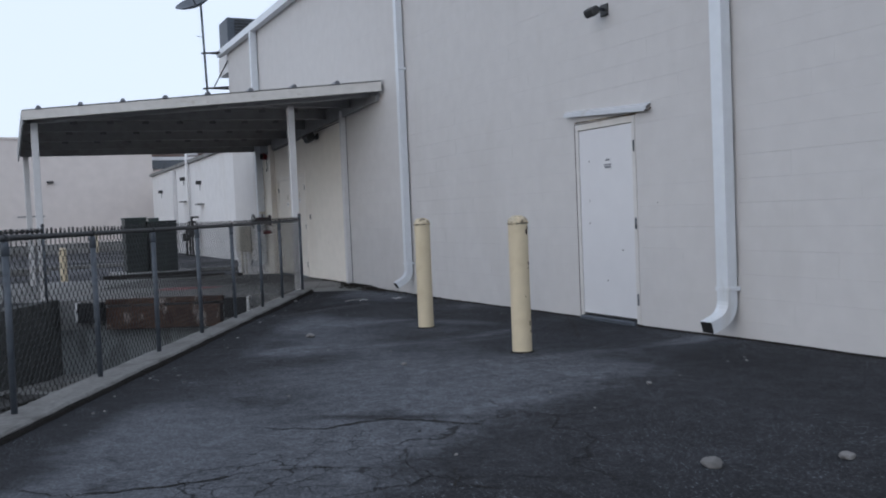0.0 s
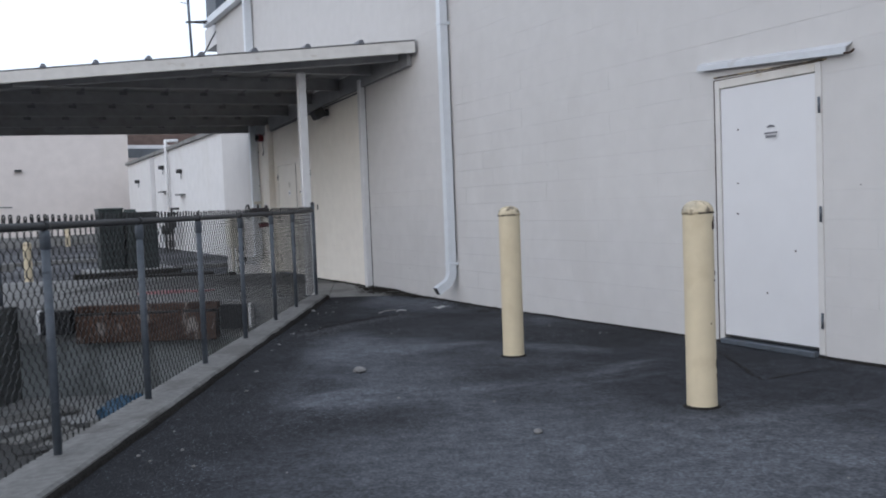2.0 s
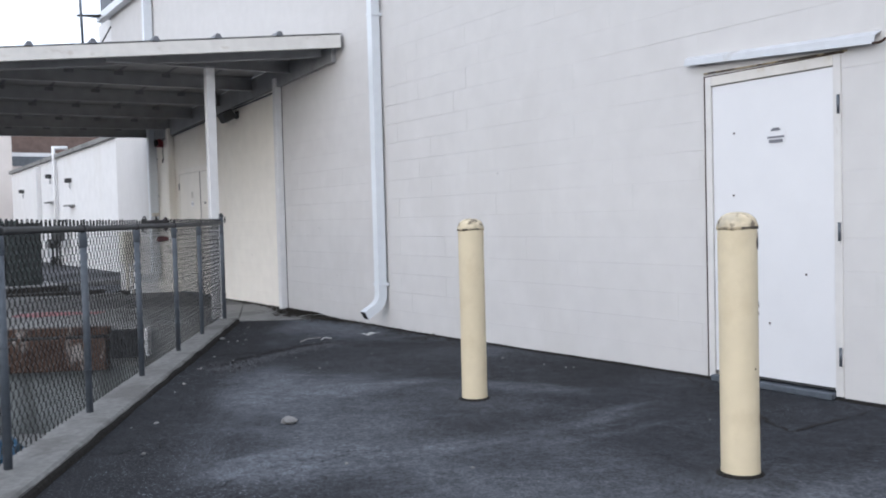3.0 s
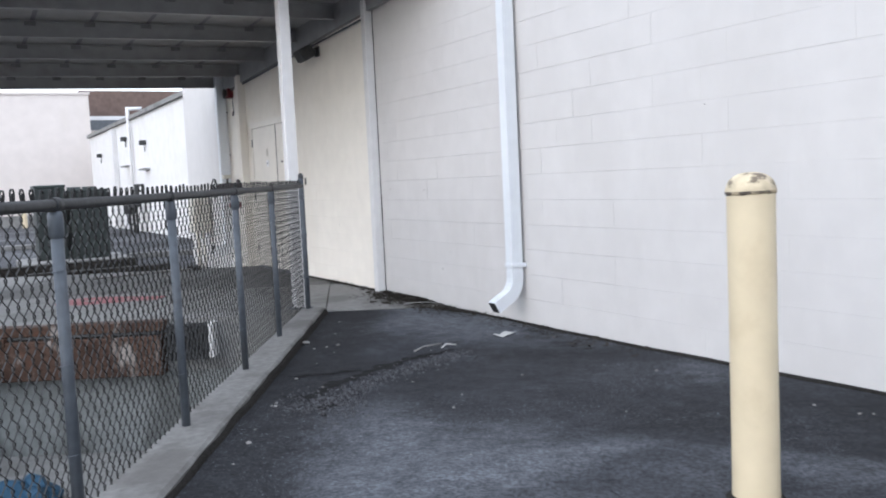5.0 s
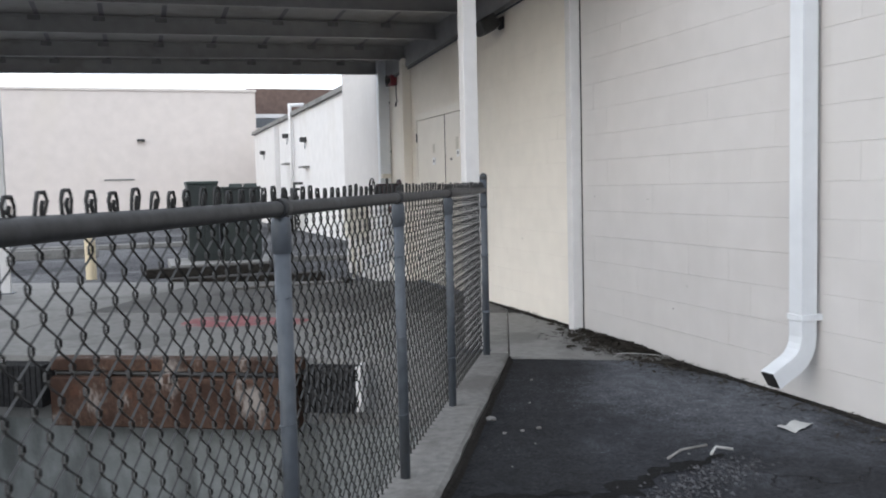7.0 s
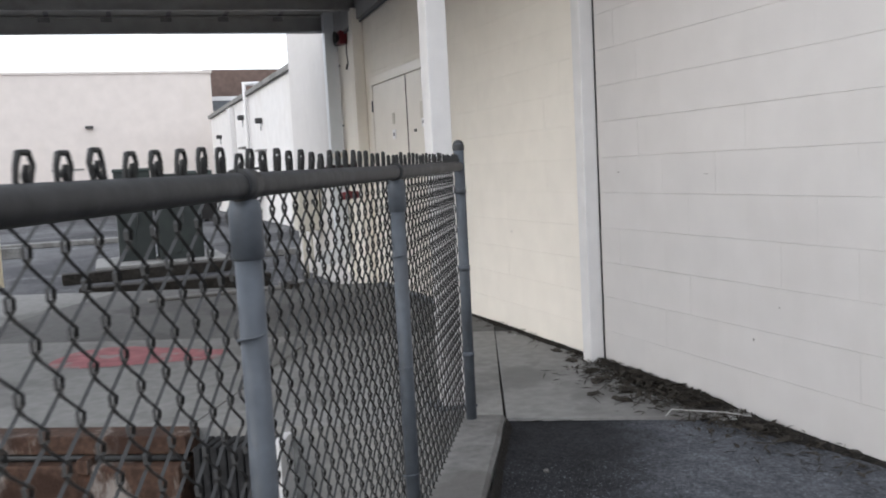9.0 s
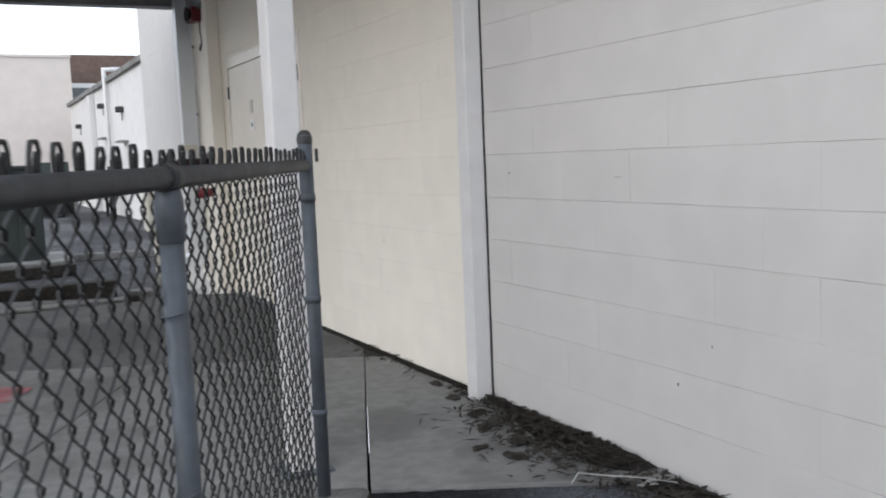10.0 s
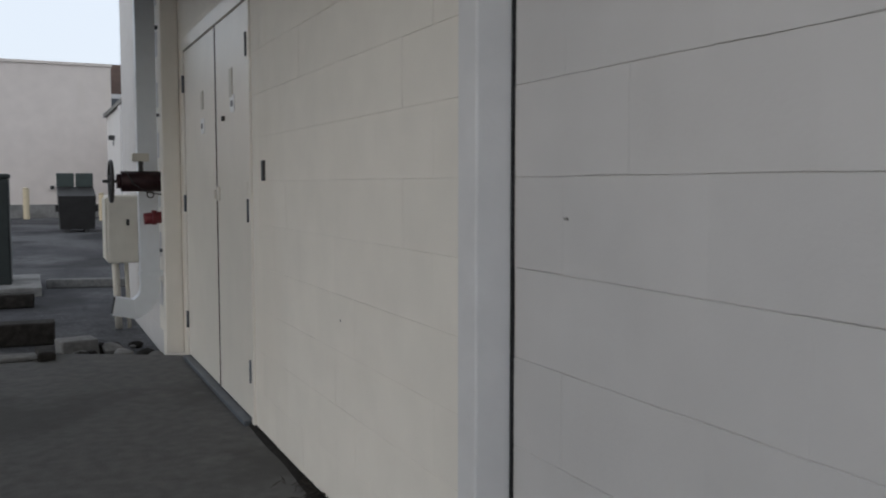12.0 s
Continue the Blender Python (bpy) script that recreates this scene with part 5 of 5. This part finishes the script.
for k in range(25):
    v = -1.0 + k * 0.22
    row = [bm.verts.new(sv(5.58, v, -0.004)), bm.verts.new(sv(5.85 + 0.1 * noise.noise(Vector((v * 2, 0, 0))), v, -0.1)), bm.verts.new(sv(6.3 + 0.25 * noise.noise(Vector((v, 3, 0))), v, -0.224))]
    if prev:
        for j in range(2):
            bm.faces.new((prev[j], row[j], row[j + 1], prev[j + 1]))
    prev = row
bmesh.ops.recalc_face_normals(bm, faces=bm.faces)
tagged(part("dirt_bank", bm, SOIL), "dark dirt banked against the end of the slab", "dirt", kind="stuff")

# debris in the pit
random.seed(21)
for k in range(14):
    s, v = random.uniform(-6.2, -1.2), random.uniform(0.5, 3.6)
    z = -1.27 + 0.57 * max(0, -0.2 - s) / 6.8
    p = sv(s, v, z + 0.002)
    w, d = random.uniform(0.15, 0.6), random.uniform(0.08, 0.25)
    block("board_scrap", p.x - w, p.x + w, p.y - d, p.y + d, p.z, p.z + random.uniform(0.02, 0.07), random.choice((BOARD, DARK_GREY, TIMBER, DARK_GREY)), "broken board scrap in the truck pit", "scrap", random.uniform(0, 180))
bm = bmesh.new()
bmesh.ops.create_icosphere(bm, subdivisions=3, radius=0.5)
for v in bm.verts:
    v.co *= 1 + 0.35 * noise.noise(v.co * 4)
    v.co.z = max(-0.02, v.co.z * 0.55)
    v.co.x *= 0.8
tarp = tagged(part("tarp", bm, BLUE), "crumpled blue tarp heap in the truck pit", "tarp")
tarp.location = sv(-1.5, 2.08, -1.15)
tarp.scale = (0.8, 0.8, 0.9)
for k, (s, v, w, d, turn) in enumerate(((-2.55, 2.3, 0.42, 0.12, 20), (-2.85, 2.5, 0.35, 0.16, 35), (-2.3, 2.75, 0.3, 0.1, 5), (-3.2, 2.1, 0.4, 0.1, 50))):
    q = sv(s, v, -1.27 + 0.57 * (-0.2 - s) / 6.8 + 0.004)
    block("pale_board", q.x - w, q.x + w, q.y - d, q.y + d, q.z, q.z + 0.05, BOARD, "pale broken board lying in the truck pit", "board", turn)

# stones, paper scraps and litter on the asphalt
def stone(x, y, r, flat=0.6, z=None):
    bm = bmesh.new()
    bmesh.ops.create_icosphere(bm, subdivisions=2, radius=r)
    o = Vector((x * 3, y * 3, r * 50))
    for v in bm.verts:
        v.co *= 1 + 0.45 * noise.noise(v.co / r * 0.9 + o)
        v.co.z *= flat
    ob = tagged(part("stone", bm, STONE), "small broken grey stone lying on the asphalt", "stone", "loose stones")
    ob.location = (x, y, (lot_height(x, y) if z is None else z) + r * flat * 0.55)
    ob.rotation_euler = (0, 0, x * 7)


for x, y, r in ((-2.8, 5.27, 0.048), (-2.23, 5.0, 0.036), (-2.885, 10.96, 0.046), (-2.83, 8.7, 0.025), (-1.785, 15.05, 0.026), (-1.84, 6.87, 0.02)):
    stone(x, y, r)
random.seed(5)
for k in range(60):
    x, y = random.uniform(-4.6, -0.2), random.uniform(3.5, 15.8)
    if (Vector((x, y, 0)) - BAY).dot(E_V) < -0.3:
        stone(x, y, random.uniform(0.004, 0.011))
for k in range(26):
    p = sv(random.uniform(-9, 0), -0.24 - abs(random.gauss(0, 0.1)))
    stone(p.x, p.y, random.uniform(0.005, 0.014))


def scrap_paper(x, y, w, turn, label):
    bm = bmesh.new()
    bmesh.ops.create_grid(bm, x_segments=6, y_segments=5, size=w)
    for v in bm.verts:
        v.co.y *= 0.55
        v.co.z = 0.02 * noise.noise(v.co * 14 + Vector((x, y, 0))) + 0.014
    bmesh.ops.solidify(bm, geom=bm.faces[:], thickness=0.002)
    ob = tagged(part("paper_scrap", bm, PAPER), label, "litter")
    ob.location, ob.rotation_euler = (x, y, lot_height(x, y)), (0, 0, radians(turn))


scrap_paper(-0.418, 14.327, 0.09, 20, "crumpled white paper wrapper on the asphalt")
scrap_paper(-0.1, 16.1, 0.07, 60, "small pale paper scrap by the wall")
scrap_paper(-0.12, 18.4, 0.05, 30, "small pale scrap at the wall base")

# dirt and dry litter gathered along the wall's foot
bm = bmesh.new()
random.seed(8)
prev = None
for k in range(105):
    y = 2.0 + k * 0.19
    w = 0.03 + 0.05 * abs(noise.noise(Vector((y * 1.3, 0, 0))))
    if 15.4 < y < 17.3:
        w += 0.24 * math.sin(math.pi * (y - 15.4) / 1.9) * (0.7 + 0.6 * noise.noise(Vector((y * 4, 1, 0))))
    z0 = lot_height(0, y) if y < 16.2 else 0.0
    row = [bm.verts.new((0.004, y, z0 + 0.014)), bm.verts.new((-w * 0.5, y, max(z0, lot_height(-w, y) if y < 16.2 else 0) + 0.012)), bm.verts.new((-w, y + 0.02, (lot_height(-w, y) if y < 16.2 else 0.0) - 0.004))]
    if prev:
        for j in range(2):
            bm.faces.new((prev[j], prev[j + 1], row[j + 1], row[j]))
    prev = row
bmesh.ops.recalc_face_normals(bm, faces=bm.faces)
tagged(part("wall_foot_dirt", bm, SOIL), "dark dirt gathered along the foot of the wall", "dirt", kind="stuff")
verts, faces = [], []
for k in range(2600):
    y = random.gauss(16.5, 0.5) if k % 4 else random.uniform(13, 19)
    x = -abs(random.gauss(0, 0.16)) - 0.01
    if y > 17.3:
        x *= 0.35
    z = (lot_height(x, y) if y < 16.2 else 0.0) + random.uniform(0.004, 0.03)
    a, ln, w = random.uniform(0, 6.28), random.uniform(0.01, 0.05), random.uniform(0.001, 0.006) * (1 if k % 5 else 3)
    tilt = random.uniform(-0.012, 0.012)
    c, s = math.cos(a), math.sin(a)
    i = len(verts)
    verts += [(x - c * ln, y - s * ln, z - tilt), (x - s * w, y + c * w, z + 0.004), (x + c * ln, y + s * ln, z + tilt), (x + s * w, y - c * w, z + 0.002)]
    faces.append((i, i + 1, i + 2, i + 3))
me = bpy.data.meshes.new("leaf_litter")
me.from_pydata(verts, [], faces)
me.materials.append(LEAF)
tagged(new("leaf_litter", me), "dry twigs and leaf litter at the foot of the wall", "litter", kind="stuff")
# matted clumps of dark leaves by the canopy's wall post
def clump(x, y, r, turn):
    bm = bmesh.new()
    bmesh.ops.create_icosphere(bm, subdivisions=3, radius=r)
    for v in bm.verts:
        k = 1 + 0.8 * noise.noise(v.co / r * 1.7 + Vector((x * 9, y * 9, 0)))
        v.co = Vector((v.co.x * k, v.co.y * k * 0.55, max(0.0, v.co.z) * 0.22 * k + 0.006 * noise.noise(v.co * 60) + 0.003))
    ob = tagged(part("leaf_clump", bm, LEAF), "matted dark leaf clump on the concrete by the wall", "litter", "leaf clumps by the wall")
    ob.location, ob.rotation_euler = (x, y, 0.0), (0, 0, radians(turn))


for x, y, r, turn in ((-0.2, 17.15, 0.055, 20), (-0.28, 16.95, 0.06, 50), (-0.16, 17.45, 0.05, 95), (-0.44, 16.72, 0.04, 15), (-0.38, 16.55, 0.06, 110), (-0.1, 17.75, 0.045, 90), (-0.25, 16.7, 0.07, 60)):
    clump(x, y, r, turn)
bm = bmesh.new()
tube(bm, [(-0.12, 15.9, 0.04), (-0.2, 15.98, 0.05), (-0.3, 16.1, 0.045), (-0.33, 16.2, 0.03), (-0.4, 16.15, 0.02)], 0.002, 6)
tagged(part("loose_wire", bm, PAPER), "thin pale loose wire among the litter", "wire")

# cracks and a crumbled patch in the asphalt
CRACK = material("crack_void", (0.007, 0.007, 0.0075), 0.95, grain=50, grain_mix=0.4, bump=0.6, bump_scale=90)
def crack(points, width, label, seed):
    random.seed(seed)
    pts = []
    for p, q in zip(points, points[1:]):
        n = max(2, int((Vector(q) - Vector(p)).length / 0.045))
        pts += [Vector(p).lerp(Vector(q), k / n) for k in range(n)]
    pts.append(Vector(points[-1]))
    bm = bmesh.new()
    prev = None
    for k, p in enumerate(pts):
        d = (pts[min(k + 1, len(pts) - 1)] - pts[max(k - 1, 0)]).normalized()
        side = Vector((-d.y, d.x))
        w = width * random.uniform(0.25, 1.0) * (0.25 + 0.75 * math.sin(math.pi * (k + 0.5) / len(pts)) ** 0.5)
        c = p + side * random.uniform(-1, 1) * 0.022
        row = []
        for u in (-w, w):
            q = c + side * u * random.uniform(0.5, 1.2)
            row.append(bm.verts.new((q.x, q.y, lot_height(q.x, q.y) + 0.004)))
        if prev:
            bm.faces.new((prev[0], prev[1], row[1], row[0]))
        prev = row
    bmesh.ops.recalc_face_normals(bm, faces=bm.faces)
    tagged(part("asphalt_crack", bm, CRACK if width > 0.05 else SOIL), label, "crack", kind="structure")


crack([(-4.35, 7.36), (-4.05, 7.1), (-3.65, 7.12), (-3.28, 6.6)], 0.02, "ragged dark crack in the asphalt", 1)
crack([(-5.7, 6.85), (-5.45, 6.6), (-5.05, 6.52), (-4.6, 6.5), (-4.2, 6.3)], 0.012, "thin branching crack in the asphalt", 2)
crack([(-5.45, 6.6), (-5.4, 6.2), (-5.1, 5.9)], 0.012, "thin branching crack in the asphalt", 3)
crack([(-3.75, 6.0), (-3.9, 5.7), (-3.6, 5.45), (-3.55, 5.2)], 0.008, "thin branching crack in the asphalt", 4)
crack([(-0.02, 10.46), (-0.48, 9.7), (-0.95, 8.93), (-0.5, 8.93), (-0.03, 8.93)], 0.017, "straight saw-cut patch seam by the door", 5)
crack([(-2.45, 13.3), (-2.1, 13.62), (-1.75, 13.82), (-1.4, 14.0), (-1.02, 14.08)], 0.095, "crumbled dark break in the asphalt", 6)
crack([(-2.3, 14.0), (-2.05, 13.9), (-1.84, 13.88)], 0.07, "crumbled dark break in the asphalt", 12)
crack([(-2.5, 12.9), (-2.35, 13.2), (-2.5, 13.5)], 0.06, "crumbled dark break in the asphalt", 7)
crack([(-0.98, 16.52), (-0.6, 16.38), (-0.25, 16.27)], 0.02, "dark gap between the asphalt and the concrete slab", 8)
random.seed(9)
verts, faces = [], []
for k in range(1500):
    if k % 3:
        t = random.random()
        x, y = -2.5 + 1.5 * t + random.gauss(0, 0.07), 13.15 + 0.9 * t ** 0.8 + random.gauss(0, 0.08) - 0.08
    else:
        x, y = random.gauss(-2.42, 0.14), random.gauss(13.15, 0.2)
    if (Vector((x, y, 0)) - BAY).dot(E_V) > -0.25:
        continue
    r = random.uniform(0.003, 0.013)
    z = lot_height(x, y) + 0.003
    i = len(verts)
    ring = [(x + r * math.cos(a + k) * random.uniform(0.6, 1.1), y + r * math.sin(a + k) * random.uniform(0.6, 1.1), z) for a in (0, 1.26, 2.5, 3.8, 5.0)]
    verts += ring + [(x, y, z + r * random.uniform(0.5, 0.9))]
    faces += [(i + j, i + (j + 1) % 5, i + 5) for j in range(5)]
me = bpy.data.meshes.new("gravel")
me.from_pydata(verts, [], faces)
GRAVEL = material("loose_gravel", (0.065, 0.065, 0.07), 0.9, grain=60, grain_mix=0.7)
me.materials.append(GRAVEL)
tagged(new("gravel", me), "loose grey gravel crumbled out of the asphalt", "gravel", kind="stuff")
stick = thing("broken_stick", (-1.22, 14.06, 0.03), "pale broken stick lying on the cracked asphalt", "stick")
part("shaft", tube(bmesh.new(), [(-0.15, -0.04, 0.0), (-0.05, 0.01, 0.012), (0.1, 0.03, 0.01)], 0.006, 7), STONE, stick)
part("shaft_end", tube(bmesh.new(), [(0.06, -0.06, 0.0), (0.12, -0.01, 0.01), (0.19, -0.04, 0.0)], 0.006, 7), PAPER, stick)

# painted red smear on the dock
bm = bmesh.new()
ring = [sv(2.0 + 0.3 * math.cos(a) * (1 + 0.3 * math.sin(3 * a)), 2.55 + 0.75 * math.sin(a) * (1 + 0.2 * math.cos(2 * a)), 0.01) for a in [radians(15 * k) for k in range(24)]]
bm.faces.new([bm.verts.new(p) for p in ring])
REDMARK = material("faded_red_paint", (0.33, 0.13, 0.14), 0.85, grain=9, grain_mix=0.25, spots=[((0.27, 0.262, 0.252), 4, 0.52, 0.85, ONE)])
tagged(part("red_paint_mark", bm, REDMARK), "faded red paint mark on the dock slab", "paint mark", kind="structure")

# small chips and scratches on the wall paint
random.seed(31)
for y, z, w, h in ((17.11, 1.131, 0.008, 0.003), (16.335, 1.112, 0.018, 0.0015), (18.55, 0.72, 0.004, 0.004), (16.02, 0.35, 0.003, 0.006), (15.85, 0.52, 0.002, 0.005), (12.6, 1.6, 0.004, 0.004), (11.6, 3.2, 0.005, 0.005), (8.9, 1.25, 0.004, 0.006)):
    part("wall_chip", box_bm(-0.0024, 0.001, y - w, y + w, z - h, z + h), SCUFF, wall)

# ---- blocks of the wall, last ----
BW, BH, Y_JOINT = 0.428, 0.2045, 16.479
COURSES = 28


def block_mesh(seed, mat):
    """A block with slightly uneven bed joints; its head joints are all but filled with paint."""
    rnd = random.Random(seed)
    g, d, y1 = 0.0001, 0.003, BW / 2
    cols = [-y1, -y1 * 0.5, 0.0, y1 * 0.5, y1]
    most = 0.0014 if mat is BLOCK_CREAM else 0.0028
    lo, hi = [rnd.uniform(0.0002, most) for _ in cols], [rnd.uniform(0.0002, most) for _ in cols]
    vs, fs = [], []
    for k, y in enumerate(cols):
        f = y + (g if k == 0 else -g if k == 4 else 0)
        vs += [(d, y, 0), (0, f, lo[k]), (0, f, BH - hi[k]), (d, y, BH)]
    for k in range(4):
        a, c = 4 * k, 4 * k + 4
        fs += [(a, a + 1, c + 1, c), (a + 1, a + 2, c + 2, c + 1), (a + 2, a + 3, c + 3, c + 2)]
    me = bpy.data.meshes.new("block")
    me.from_pydata(vs, [], [f for f in fs] + [(0, 3, 2, 1), (16, 17, 18, 19)])
    me.materials.append(mat)
    me.validate()
    return me


BLOCKS = [block_mesh(k, BLOCK) for k in range(5)]
BLOCKS_CREAM = [block_mesh(k + 9, BLOCK_CREAM) for k in range(5)]
rest_v, rest_f, rest_m = [], [], []
random.seed(3)
count = 0
for c in range(-2, COURSES + 1):
    z0, z1 = c * BH - 0.009, min(EAVE, (c + 1) * BH - 0.009)
    start = Y_JOINT + (BW / 2 if (c % 2) else 0) - 90 * BW
    for k in range(130):
        y0, y1 = max(start + k * BW, Y_NEAR), min(start + (k + 1) * BW, Y_END)
        if y1 - y0 < 0.01:
            continue
        pieces = [(y0, y1, z0, z1)]
        for oy0, oy1, oz0, oz1 in OPENINGS:
            out = []
            for a, b2, d, e in pieces:
                if b2 <= oy0 or a >= oy1 or d >= oz1 or e <= oz0:
                    out.append((a, b2, d, e))
                    continue
                if a < oy0 - 0.004:
                    out.append((a, oy0, d, e))
                if b2 > oy1 + 0.004:
                    out.append((oy1, b2, d, e))
                if e > oz1 + 0.004:
                    out.append((max(a, oy0), min(b2, oy1), oz1, e))
            pieces = out
        for a, b2, d, e in pieces:
            whole = abs(b2 - a - BW) < 1e-4 and abs(e - d - BH) < 1e-4
            dx = random.uniform(-0.0008, 0.0008)
            if whole and 13.2 < a < 19.4 and 0 <= c < 13 and count < 300:
                ob = new("block", random.choice(BLOCKS_CREAM if a > 17.2 and c < 15 else BLOCKS))
                ob.parent = wall
                ob.location = (dx, (a + b2) / 2, d)
                count += 1
            else:
                i = len(rest_v)
                rest_m += [1 if 17.2 < a < 22.95 and c < 15 else 0] * 5
                g, q = 0.00005, random.uniform(0.0006, 0.0022) if a < 9.0 else random.uniform(0.0002, 0.0014)
                rest_v += [(0.0018, a, d), (0.0018, b2, d), (0.0018, b2, e), (0.0018, a, e), (dx, a + g, d + q), (dx, b2 - g, d + q), (dx, b2 - g, e - q), (dx, a + g, e - q)]
                rest_f += [(i + 7, i + 6, i + 5, i + 4)] + [(i + j, i + 4 + j, i + 4 + (j + 1) % 4, i + (j + 1) % 4) for j in range(4)]
me = bpy.data.meshes.new("block_courses")
me.from_pydata(rest_v, [], rest_f)
me.materials.append(BLOCK)
me.materials.append(BLOCK_CREAM)
me.polygons.foreach_set("material_index", rest_m)
ob = tagged(new("block_courses", me), kind="stuff")
ob.parent = wall
